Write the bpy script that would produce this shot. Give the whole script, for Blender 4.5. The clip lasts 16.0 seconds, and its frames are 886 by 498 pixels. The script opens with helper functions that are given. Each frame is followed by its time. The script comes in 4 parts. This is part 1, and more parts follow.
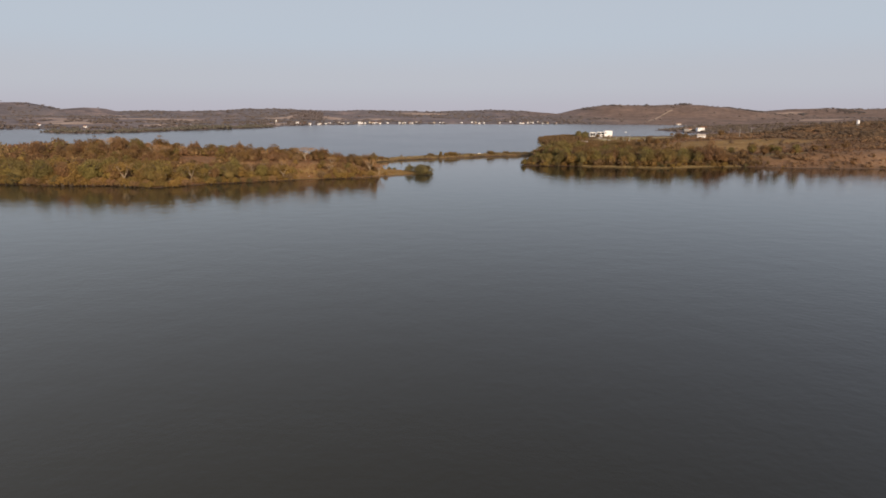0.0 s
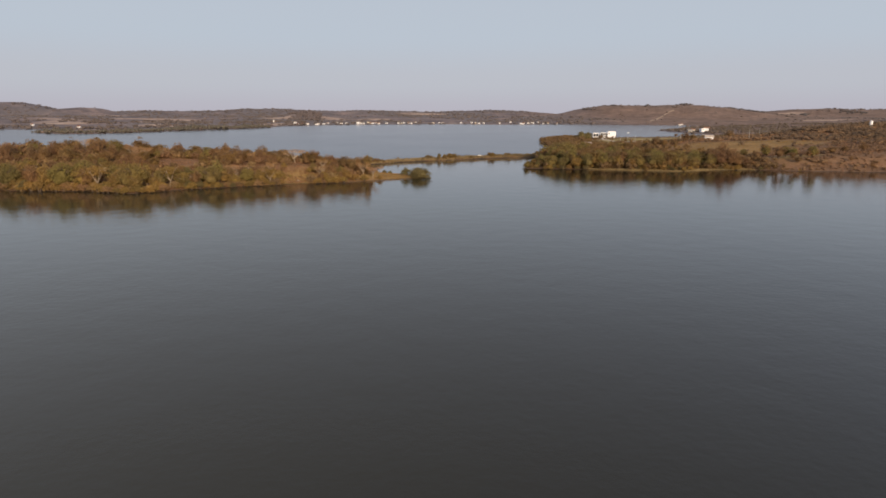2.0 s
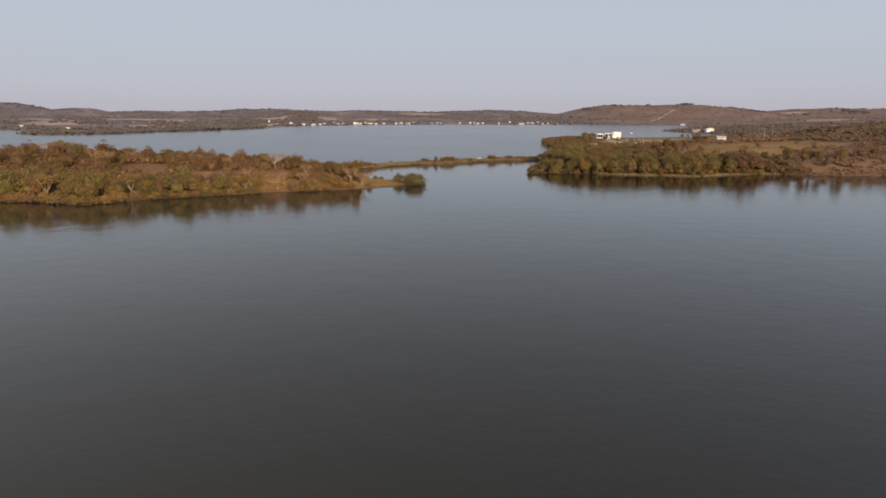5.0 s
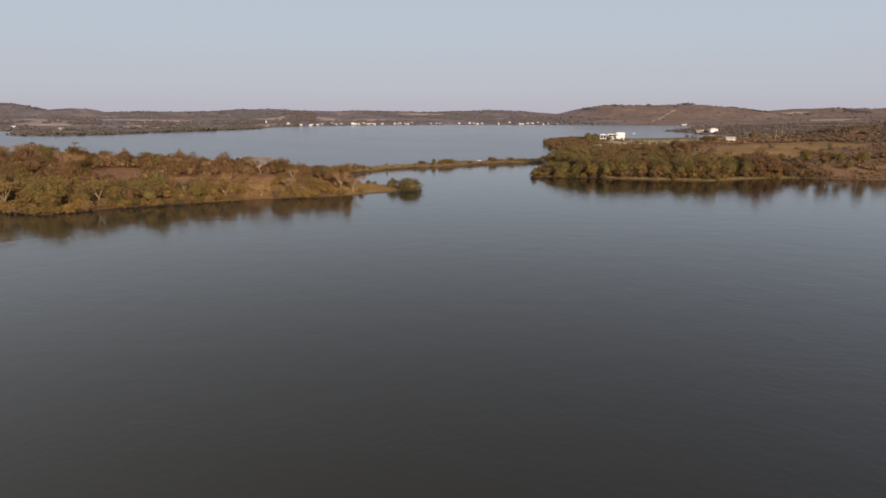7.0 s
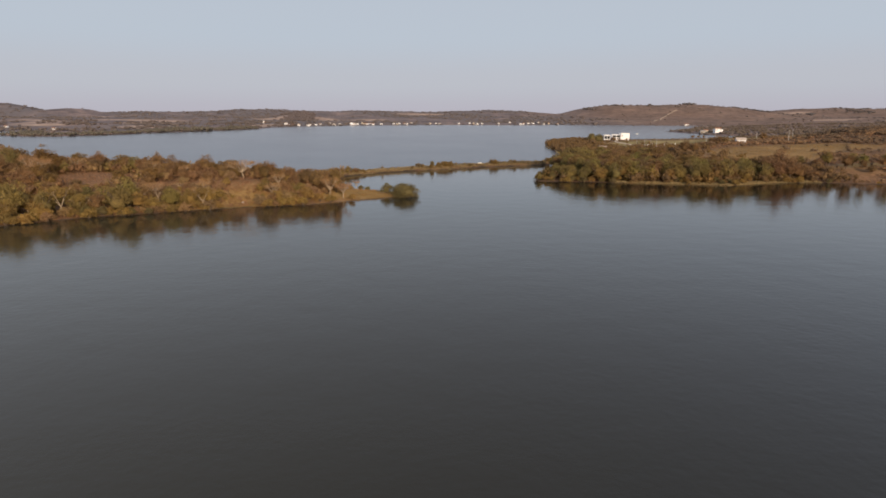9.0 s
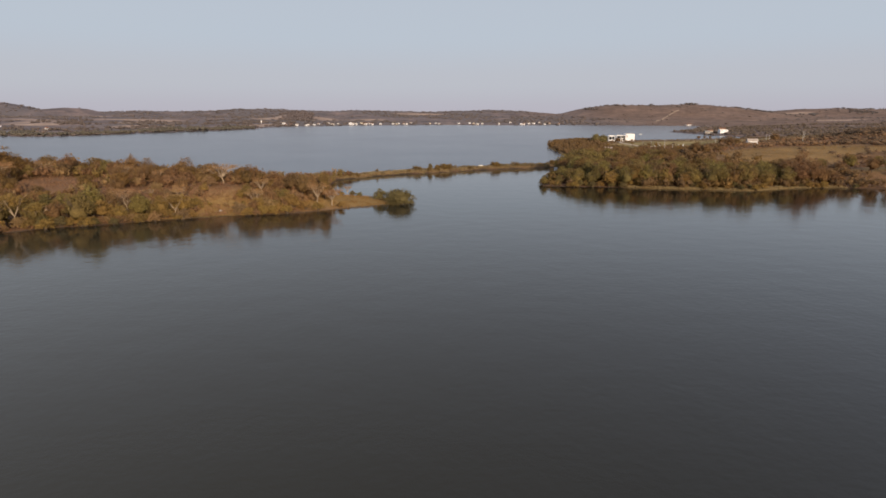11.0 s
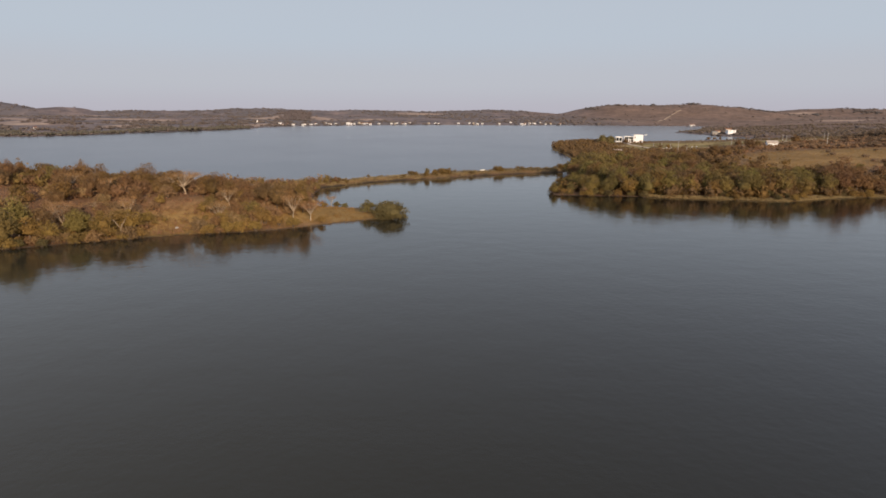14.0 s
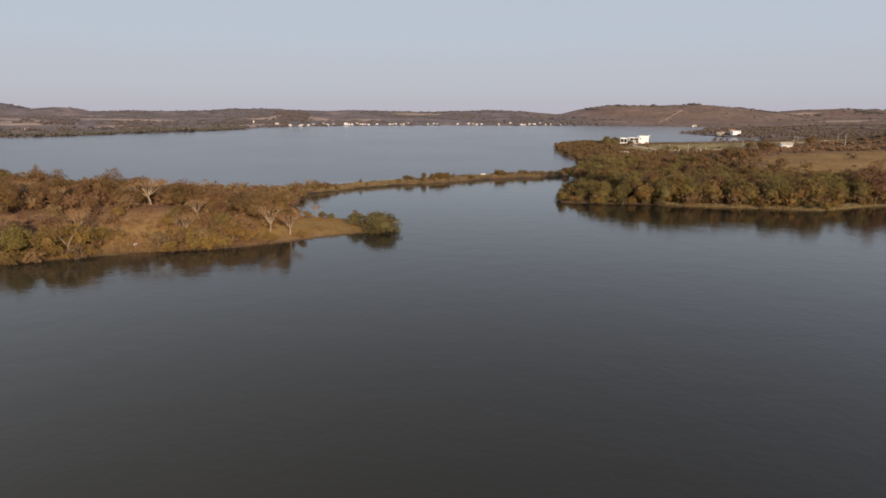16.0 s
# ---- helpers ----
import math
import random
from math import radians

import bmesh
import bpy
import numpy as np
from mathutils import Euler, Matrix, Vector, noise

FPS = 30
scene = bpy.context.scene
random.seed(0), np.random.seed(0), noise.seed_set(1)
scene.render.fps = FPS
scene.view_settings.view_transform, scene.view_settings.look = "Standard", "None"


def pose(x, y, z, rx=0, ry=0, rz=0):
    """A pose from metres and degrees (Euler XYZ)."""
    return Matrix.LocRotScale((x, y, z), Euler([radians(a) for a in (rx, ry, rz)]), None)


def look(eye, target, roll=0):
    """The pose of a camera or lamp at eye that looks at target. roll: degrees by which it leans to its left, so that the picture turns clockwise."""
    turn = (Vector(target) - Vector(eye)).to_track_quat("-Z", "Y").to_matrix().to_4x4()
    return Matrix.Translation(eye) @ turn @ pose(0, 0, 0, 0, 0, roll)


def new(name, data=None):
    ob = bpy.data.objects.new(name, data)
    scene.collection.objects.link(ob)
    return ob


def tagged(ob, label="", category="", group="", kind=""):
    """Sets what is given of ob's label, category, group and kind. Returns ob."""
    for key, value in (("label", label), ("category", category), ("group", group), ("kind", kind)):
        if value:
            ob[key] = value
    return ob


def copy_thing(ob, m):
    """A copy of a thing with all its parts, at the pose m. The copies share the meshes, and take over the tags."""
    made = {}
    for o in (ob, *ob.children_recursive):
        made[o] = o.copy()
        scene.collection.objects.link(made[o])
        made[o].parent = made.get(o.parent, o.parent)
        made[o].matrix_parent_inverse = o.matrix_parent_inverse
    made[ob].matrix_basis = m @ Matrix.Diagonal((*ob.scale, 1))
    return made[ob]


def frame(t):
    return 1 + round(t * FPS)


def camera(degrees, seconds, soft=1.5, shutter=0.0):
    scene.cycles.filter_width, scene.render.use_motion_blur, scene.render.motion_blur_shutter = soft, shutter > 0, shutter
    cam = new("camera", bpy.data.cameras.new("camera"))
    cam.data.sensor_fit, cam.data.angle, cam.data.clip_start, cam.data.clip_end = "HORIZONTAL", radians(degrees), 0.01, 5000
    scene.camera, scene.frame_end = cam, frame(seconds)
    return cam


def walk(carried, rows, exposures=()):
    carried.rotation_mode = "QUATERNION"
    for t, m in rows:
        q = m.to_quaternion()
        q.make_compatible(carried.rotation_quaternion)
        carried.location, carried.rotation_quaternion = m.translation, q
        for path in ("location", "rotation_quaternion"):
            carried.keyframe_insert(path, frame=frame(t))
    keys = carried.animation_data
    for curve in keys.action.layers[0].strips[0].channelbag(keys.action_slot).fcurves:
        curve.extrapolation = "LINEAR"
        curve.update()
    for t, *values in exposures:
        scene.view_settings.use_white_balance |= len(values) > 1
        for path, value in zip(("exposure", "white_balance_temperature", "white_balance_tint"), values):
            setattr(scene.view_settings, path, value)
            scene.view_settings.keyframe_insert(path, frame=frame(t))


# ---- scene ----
# camera and its walk: a level flight, 30 m over the water
cam = camera(72.0, 16.0, soft=1.65)
PATH = [
    (0.0, 0.000, 0.000, 30.00, -0.000, -12.473, -0.125),
    (0.5, 0.176, 4.759, 30.00, -0.008, -12.473, -0.134),
    (1.0, 0.344, 9.517, 30.00, -0.016, -12.471, -0.142),
    (1.5, 0.501, 14.278, 30.00, -0.025, -12.466, -0.148),
    (2.0, 0.649, 19.042, 30.00, -0.037, -12.461, -0.150),
    (2.5, 0.789, 23.811, 30.00, -0.049, -12.458, -0.150),
    (3.0, 0.932, 28.583, 30.00, -0.065, -12.458, -0.147),
    (3.5, 1.093, 33.361, 30.00, -0.086, -12.460, -0.141),
    (4.0, 1.271, 38.147, 30.00, -0.112, -12.464, -0.133),
    (6.5, 2.248, 62.450, 30.00, -0.211, -12.440, -0.052),
    (7.0, 2.440, 67.271, 30.00, -0.217, -12.440, -0.047),
    (7.5, 2.625, 72.082, 30.00, -0.225, -12.441, -0.044),
    (8.0, 2.798, 76.885, 30.00, -0.233, -12.442, -0.042),
    (8.5, 2.958, 81.680, 30.00, -0.238, -12.440, -0.042),
    (9.0, 3.106, 86.472, 30.00, -0.240, -12.436, -0.045),
    (11.5, 4.056, 110.392, 30.00, -0.235, -12.452, -0.109),
    (12.0, 4.186, 115.303, 30.00, -0.242, -12.456, -0.122),
    (12.5, 4.298, 120.230, 30.00, -0.249, -12.460, -0.134),
    (13.0, 4.398, 125.177, 30.00, -0.252, -12.462, -0.146),
    (13.5, 4.506, 130.150, 30.00, -0.259, -12.464, -0.157),
    (14.0, 4.644, 135.151, 30.00, -0.273, -12.467, -0.164),
    (14.5, 4.816, 140.184, 30.00, -0.295, -12.469, -0.168),
    (15.0, 4.997, 145.245, 30.00, -0.319, -12.466, -0.173),
    (15.5, 5.156, 150.327, 30.00, -0.339, -12.454, -0.178),
    (16.0, 5.298, 155.420, 30.00, -0.357, -12.435, -0.184),
]
walk(cam, [(t, pose(x, y, z, 90 + tilt, roll, yaw)) for t, x, y, z, yaw, tilt, roll in PATH])

# ---- world, sun, exposure ----
SUN_ELEVATION, SUN_BEARING = 14.0, 162.0      # degrees; bearing clockwise from +y
world = bpy.data.worlds.new("sky")
scene.world = world
world.use_nodes = True
wn, wl = world.node_tree.nodes, world.node_tree.links
sky = wn.new("ShaderNodeTexSky")
sky.sky_type, sky.sun_disc = "NISHITA", False
sky.sun_elevation, sky.sun_rotation = radians(SUN_ELEVATION), radians(SUN_BEARING)
sky.altitude, sky.air_density, sky.dust_density, sky.ozone_density = 700.0, 1.0, 3.0, 2.0
# a dry-season evening: haze pales the clear sky, lilac low down and blue above
way = wn.new("ShaderNodeTexCoord").outputs["Generated"]
split = wn.new("ShaderNodeSeparateXYZ")
wl.new(way, split.inputs[0])
haze = wn.new("ShaderNodeValToRGB")
haze.color_ramp.interpolation = "EASE"
for _ in range(3):
    haze.color_ramp.elements.new(0.5)
for e, (at, col) in zip(haze.color_ramp.elements, [(0.0, (4.02, 3.88, 4.42)), (0.05, (4.18, 4.32, 4.80)), (0.12, (4.12, 4.58, 5.22)), (0.42, (3.85, 4.18, 4.9)), (1.0, (2.9, 3.3, 4.2))]):
    e.position, e.color = at, (*col, 1)
wl.new(split.outputs["Z"], haze.inputs["Fac"])
veil = wn.new("ShaderNodeMix")
veil.data_type = "RGBA"
veil.inputs["Factor"].default_value = 0.975
wl.new(sky.outputs["Color"], veil.inputs[6])
wl.new(haze.outputs["Color"], veil.inputs[7])
wn["Background"].inputs["Strength"].default_value = 0.12
wl.new(veil.outputs[2], wn["Background"].inputs["Color"])

sun_data = bpy.data.lights.new("sun", "SUN")
sun_data.energy, sun_data.angle, sun_data.color = 4.55, radians(0.5), (1.0, 0.78, 0.555)
sun = new("sun", sun_data)
sb, se = radians(SUN_BEARING), radians(SUN_ELEVATION)
sun_way = Vector((math.sin(sb) * math.cos(se), math.cos(sb) * math.cos(se), math.sin(se)))
sun.matrix_world = look(sun_way * 300, (0, 0, 0))
scene.view_settings.exposure = 0.0


# ---- materials ----
def material(name, rough=0.9):
    m = bpy.data.materials.new(name)
    m.use_nodes = True
    b = m.node_tree.nodes["Principled BSDF"]
    b.inputs["Roughness"].default_value = rough
    b.inputs["Specular IOR Level"].default_value = 0.2
    return m, m.node_tree.nodes, m.node_tree.links, b


def noise_node(n, l, scale, detail=4.0, rough=0.6, coords=None):
    t = n.new("ShaderNodeTexNoise")
    t.inputs["Scale"].default_value, t.inputs["Detail"].default_value, t.inputs["Roughness"].default_value = scale, detail, rough
    if coords:
        l.new(coords, t.inputs["Vector"])
    return t.outputs["Fac"]


def ramp(n, l, fac, stops):
    r = n.new("ShaderNodeValToRGB")
    while len(r.color_ramp.elements) < len(stops):
        r.color_ramp.elements.new(0.5)
    for e, (at, col) in zip(r.color_ramp.elements, stops):
        e.position, e.color = at, (*col, 1)
    l.new(fac, r.inputs["Fac"])
    return r.outputs["Color"]


def mixed(n, l, fac, a, b, blend="MIX"):
    m = n.new("ShaderNodeMix")
    m.data_type, m.blend_type = "RGBA", blend
    for socket, value in ((m.inputs["Factor"], fac), (m.inputs[6], a), (m.inputs[7], b)):
        if isinstance(value, (int, float)):
            socket.default_value = value
        elif isinstance(value, tuple):
            socket.default_value = (*value, 1)
        else:
            l.new(value, socket)
    return m.outputs[2]


def place(n):
    return n.new("ShaderNodeNewGeometry").outputs["Position"]


def bumped(n, l, b, height, strength, distance):
    k = n.new("ShaderNodeBump")
    k.inputs["Strength"].default_value, k.inputs["Distance"].default_value = strength, distance
    l.new(height, k.inputs["Height"])
    l.new(k.outputs["Normal"], b.inputs["Normal"])


def plain(name, colour, rough=0.8, spread=0.12, scale=0.6, metal=0.0):
    """A painted or weathered surface: one colour with stains at two scales."""
    m, n, l, b = material(name, rough)
    p = place(n)
    big, small = noise_node(n, l, scale, 5, 0.65, p), noise_node(n, l, scale * 9, 3, 0.6, p)
    lo = tuple(c * (1 - spread * 2) for c in colour)
    hi = tuple(min(1.0, c * (1 + spread)) for c in colour)
    c = ramp(n, l, big, [(0.3, lo), (0.65, hi)])
    c = mixed(n, l, 0.25, c, ramp(n, l, small, [(0.3, lo), (0.7, hi)]))
    l.new(c, b.inputs["Base Color"])
    b.inputs["Metallic"].default_value = metal
    bumped(n, l, b, small, 0.25, 0.03)
    return m


def foliage(name, mid, spread=0.32, warm=0.02):
    """Leaves or twigs: clumps and sprays differ in shade, plants drift in hue; fine relief of leaves."""
    m, n, l, b = material(name, 0.8)
    dark = tuple(c * (1 - spread) for c in mid)
    pale = (mid[0] * (1 + spread + warm), mid[1] * (1 + spread), mid[2] * (1 + spread - warm))
    g, o = n.new("ShaderNodeNewGeometry"), n.new("ShaderNodeObjectInfo")
    island = ramp(n, l, g.outputs["Random Per Island"], [(0.0, dark), (0.5, mid), (1.0, pale)])
    drift = ramp(n, l, noise_node(n, l, 0.22, 4, 0.65, g.outputs["Position"]), [(0.32, dark), (0.5, mid), (0.7, pale)])
    c = mixed(n, l, 0.5, island, drift)
    spray = noise_node(n, l, 1.9, 3, 0.65, g.outputs["Position"])
    c = mixed(n, l, 0.6, c, ramp(n, l, spray, [(0.3, (0.55, 0.56, 0.6)), (0.5, (1.0, 1.0, 1.0)), (0.7, (1.4, 1.38, 1.3))]), "MULTIPLY")
    tint = ramp(n, l, o.outputs["Random"], [(0.0, (0.76, 0.80, 0.82)), (0.35, (1.0, 0.94, 0.96)), (0.7, (0.97, 1.02, 0.92)), (1.0, (1.18, 1.12, 1.06))])
    c = mixed(n, l, 1.0, c, tint, "MULTIPLY")
    l.new(c, b.inputs["Base Color"])
    bumped(n, l, b, spray, 0.8, 0.45)
    t = n.new("ShaderNodeBsdfTranslucent")
    l.new(c, t.inputs["Color"])
    mix = n.new("ShaderNodeMixShader")
    mix.inputs["Fac"].default_value = 0.36
    l.new(b.outputs["BSDF"], mix.inputs[1]), l.new(t.outputs["BSDF"], mix.inputs[2])
    l.new(mix.outputs["Shader"], n["Material Output"].inputs["Surface"])
    return m


def bark(name, dark, pale):
    m, n, l, b = material(name, 0.85)
    c = ramp(n, l, noise_node(n, l, 1.8, 4, 0.7, place(n)), [(0.3, dark), (0.68, pale)])
    l.new(c, b.inputs["Base Color"])
    return m


leaf_green = foliage("olive_leaves", (0.244, 0.188, 0.070))
leaf_fresh = foliage("fresh_green_leaves", (0.244, 0.202, 0.071))
leaf_bush = foliage("deep_olive_leaves", (0.196, 0.160, 0.074))
leaf_dusky = foliage("dusky_leaves", (0.203, 0.128, 0.051))
leaf_umber = foliage("umber_leaves", (0.242, 0.151, 0.073))
leaf_brown = foliage("dry_brown_leaves", (0.252, 0.151, 0.078), 0.2)
leaf_yellow = foliage("yellowing_leaves", (0.316, 0.210, 0.074))
leaf_russet = foliage("russet_undergrowth", (0.325, 0.192, 0.106), 0.2)
twig_grey = foliage("bare_twigs", (0.333, 0.215, 0.113), 0.3)
twig_pale = foliage("pale_twigs", (0.428, 0.259, 0.130), 0.3)
grass_dry = foliage("golden_grass_blades", (0.402, 0.243, 0.086), 0.2)
grass_pale = foliage("pale_grass_blades", (0.407, 0.299, 0.167), 0.24)
leaf_slope = foliage("umber_thicket", (0.262, 0.163, 0.102), 0.25)
leaf_crest = foliage("crest_thicket", (0.192, 0.136, 0.090), 0.25)
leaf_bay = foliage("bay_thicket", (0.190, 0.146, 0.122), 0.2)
brush_tan = foliage("tan_brush", (0.262, 0.203, 0.112), 0.25)
# aerial haze is painted into these three far leaf colours as mauve-grey
leaf_far_haze = foliage("hazy_far_scrub", (0.236, 0.192, 0.180), 0.2)
leaf_wood_haze = foliage("hazy_dark_woods", (0.196, 0.171, 0.163), 0.2)
leaf_shore_haze = foliage("hazy_shore_woods", (0.176, 0.151, 0.134), 0.25)
bark_dark = bark("brown_bark", (0.06, 0.045, 0.035), (0.16, 0.12, 0.09))
bark_tan = bark("tan_bark", (0.13, 0.095, 0.065), (0.28, 0.21, 0.145))
bark_pale = bark("pale_bark", (0.255, 0.19, 0.13), (0.47, 0.375, 0.27))

white_wall = plain("white_plaster", (0.82, 0.82, 0.83), 0.8, 0.08, 0.5)
cream_wall = plain("cream_plaster", (0.62, 0.55, 0.45), 0.85, 0.12, 0.5)
grey_wall = plain("bare_cement", (0.36, 0.33, 0.30), 0.9, 0.15, 0.5)
roof_tile = plain("clay_roof", (0.26, 0.13, 0.085), 0.85, 0.22, 0.8)
roof_grey = plain("fibre_cement_roof", (0.30, 0.28, 0.26), 0.85, 0.18, 0.8)
concrete = plain("weathered_concrete", (0.48, 0.46, 0.43), 0.85, 0.14, 1.5)
dark_wood = plain("dark_wood", (0.09, 0.06, 0.04), 0.7, 0.2, 2.0)
car_paint = plain("white_paint", (0.75, 0.75, 0.75), 0.3, 0.04, 1.0)
pane_dark, _n, _l, _b = material("window_glass", 0.08)
_b.inputs["Base Color"].default_value = (0.02, 0.024, 0.03, 1)
_b.inputs["Specular IOR Level"].default_value = 0.5


def ground_material():
    m, n, l, b = material("dry_ground", 0.95)
    p = place(n)
    fine, mid, big = noise_node(n, l, 0.55, 6, 0.7, p), noise_node(n, l, 0.045, 6, 0.62, p), noise_node(n, l, 0.0045, 6, 0.6, p)
    scrub = ramp(n, l, mid, [(0.32, (0.138, 0.079, 0.045)), (0.5, (0.208, 0.120, 0.067)), (0.68, (0.280, 0.166, 0.094))])
    grass = ramp(n, l, mid, [(0.3, (0.215, 0.134, 0.048)), (0.5, (0.310, 0.196, 0.070)), (0.7, (0.390, 0.252, 0.096))])
    bare = ramp(n, l, mid, [(0.3, (0.36, 0.245, 0.185)), (0.7, (0.57, 0.42, 0.325))])
    zone = n.new("ShaderNodeAttribute")
    zone.attribute_name = "meadow"
    # far ground: aerial haze painted into the base colour, mauve and bluish grey
    far_hazed = ramp(n, l, mid, [(0.32, (0.158, 0.127, 0.127)), (0.5, (0.212, 0.168, 0.162)), (0.68, (0.265, 0.205, 0.190))])
    far_hazed = mixed(n, l, 1.0, far_hazed, ramp(n, l, noise_node(n, l, 0.011, 5, 0.65, p), [(0.36, (0.55, 0.59, 0.64)), (0.5, (0.92, 0.92, 0.93)), (0.64, (1.35, 1.27, 1.18))]), "MULTIPLY")
    # distance mask that blends in the painted haze
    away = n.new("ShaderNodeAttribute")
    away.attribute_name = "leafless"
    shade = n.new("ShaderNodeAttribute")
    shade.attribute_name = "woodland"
    far_hazed = mixed(n, l, shade.outputs["Fac"], far_hazed, ramp(n, l, mid, [(0.35, (0.150, 0.131, 0.134)), (0.65, (0.202, 0.170, 0.165))]))
    scrub = mixed(n, l, away.outputs["Fac"], scrub, far_hazed)
    c = mixed(n, l, zone.outputs["Fac"], scrub, grass)
    lawn = n.new("ShaderNodeAttribute")
    lawn.attribute_name = "lawn"
    c = mixed(n, l, lawn.outputs["Fac"], c, ramp(n, l, mid, [(0.32, (0.16, 0.122, 0.048)), (0.5, (0.29, 0.22, 0.088)), (0.66, (0.43, 0.32, 0.14))]))
    patch = ramp(n, l, big, [(0.35, (0.6, 0.6, 0.6)), (0.6, (1, 1, 1))])
    far = n.new("ShaderNodeAttribute")
    far.attribute_name = "clearing"
    k = n.new("ShaderNodeMath")
    k.operation = "MULTIPLY"
    l.new(patch, k.inputs[0]), l.new(far.outputs["Fac"], k.inputs[1])
    c = mixed(n, l, k.outputs[0], c, bare)
    c = mixed(n, l, 0.55, c, ramp(n, l, fine, [(0.25, (0.45, 0.45, 0.45)), (0.75, (1.45, 1.4, 1.35))]), "MULTIPLY")
    wet = n.new("ShaderNodeAttribute")
    wet.attribute_name = "wet"
    c = mixed(n, l, wet.outputs["Fac"], c, (0.055, 0.043, 0.030))
    l.new(c, b.inputs["Base Color"])
    bumped(n, l, b, fine, 0.6, 0.5)
    return m


def water_material():
    m, n, l, b = material("lake_water", 0.05)
    b.inputs["IOR"].default_value = 1.333
    b.inputs["Specular IOR Level"].default_value = 0.5
    p = place(n)
    sep = n.new("ShaderNodeSeparateXYZ")
    l.new(p, sep.inputs[0])
    # wind: calm in the near arm, ruffled beyond the causeway
    bend = n.new("ShaderNodeMapRange")
    bend.inputs["From Min"].default_value, bend.inputs["From Max"].default_value = -60, 100
    bend.inputs["To Min"].default_value, bend.inputs["To Max"].default_value = 398, 482
    l.new(sep.outputs["X"], bend.inputs["Value"])
    over = n.new("ShaderNodeMath")
    over.operation = "SUBTRACT"
    l.new(sep.outputs["Y"], over.inputs[0]), l.new(bend.outputs[0], over.inputs[1])
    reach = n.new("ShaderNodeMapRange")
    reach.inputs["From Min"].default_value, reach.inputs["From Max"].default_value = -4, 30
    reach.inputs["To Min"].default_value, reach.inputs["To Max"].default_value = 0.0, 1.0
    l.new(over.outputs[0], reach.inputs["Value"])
    # silty brown in the near arm, bluer beyond the causeway
    # brightness falling off from left to right is painted into the base colour
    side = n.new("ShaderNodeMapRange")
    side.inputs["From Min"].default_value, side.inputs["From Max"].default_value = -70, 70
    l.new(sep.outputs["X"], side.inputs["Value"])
    silt_dimmed = mixed(n, l, side.outputs[0], (0.0440, 0.0388, 0.0240), (0.0095, 0.0086, 0.0064))
    # towards the shore the reflections' brightness is put into the base colour
    farther = n.new("ShaderNodeMapRange")
    farther.inputs["From Min"].default_value, farther.inputs["From Max"].default_value = 215, 305
    l.new(sep.outputs["Y"], farther.inputs["Value"])
    mirror_tone = mixed(n, l, side.outputs[0], (0.0270, 0.0255, 0.0200), (0.0180, 0.0160, 0.0118))
    silt_dimmed = mixed(n, l, farther.outputs[0], silt_dimmed, mirror_tone)
    l.new(mixed(n, l, reach.outputs[0], silt_dimmed, (0.034, 0.034, 0.050)), b.inputs["Base Color"])
    gust = noise_node(n, l, 0.008, 3, 0.5, p)
    r1 = n.new("ShaderNodeMapRange")
    r1.inputs["From Min"].default_value, r1.inputs["From Max"].default_value = 0.35, 0.7
    r1.inputs["To Min"].default_value, r1.inputs["To Max"].default_value = 0.028, 0.046
    l.new(gust, r1.inputs["Value"])
    calm = n.new("ShaderNodeMapRange")
    calm.inputs["From Min"].default_value, calm.inputs["From Max"].default_value = 550, 1250
    calm.inputs["To Min"].default_value, calm.inputs["To Max"].default_value = 0.16, 0.13
    l.new(sep.outputs["Y"], calm.inputs["Value"])
    r2 = n.new("ShaderNodeMath")
    r2.operation = "MULTIPLY_ADD"
    l.new(reach.outputs[0], r2.inputs[0]), l.new(calm.outputs[0], r2.inputs[1]), l.new(r1.outputs[0], r2.inputs[2])
    l.new(r2.outputs[0], b.inputs["Roughness"])
    stretch = n.new("ShaderNodeMapping")
    stretch.inputs["Scale"].default_value = (0.9, 1.0, 1.0)
    l.new(p, stretch.inputs["Vector"])
    ripple = noise_node(n, l, 0.95, 3, 0.55, stretch.outputs["Vector"])
    swell = noise_node(n, l, 0.16, 2, 0.5, stretch.outputs["Vector"])
    h = n.new("ShaderNodeMath")
    h.operation = "MULTIPLY_ADD"
    l.new(swell, h.inputs[0]), l.new(ripple, h.inputs[2])
    h.inputs[1].default_value = 2.0
    bumped(n, l, b, h.outputs[0], 0.8, 0.038)
    return m


# ---- ground: one sheet, its shores and hills ----
LEFT_SHORE = [(-460, 285), (-300, 270), (-250, 268), (-191, 262), (-164, 258), (-140, 257), (-118, 251), (-104, 263), (-88, 273), (-70, 282),
              (-52, 289), (-35, 296), (-24, 304), (-15, 310), (-8.5, 311.5), (-6.5, 315), (-9, 321), (-18, 330), (-28, 336), (-36, 337), (-41, 346),
              (-43, 362), (-45, 386), (-50, 402), (-70, 400), (-110, 384), (-160, 384), (-220, 412), (-300, 428), (-460, 440)]
CAUSEWAY = [(-50, 386), (-42, 392), (-27, 409), (-14, 418), (11, 434), (39, 449), (68, 461), (96, 470), (98, 486), (70, 472), (28, 456), (-15, 430), (-48, 404)]
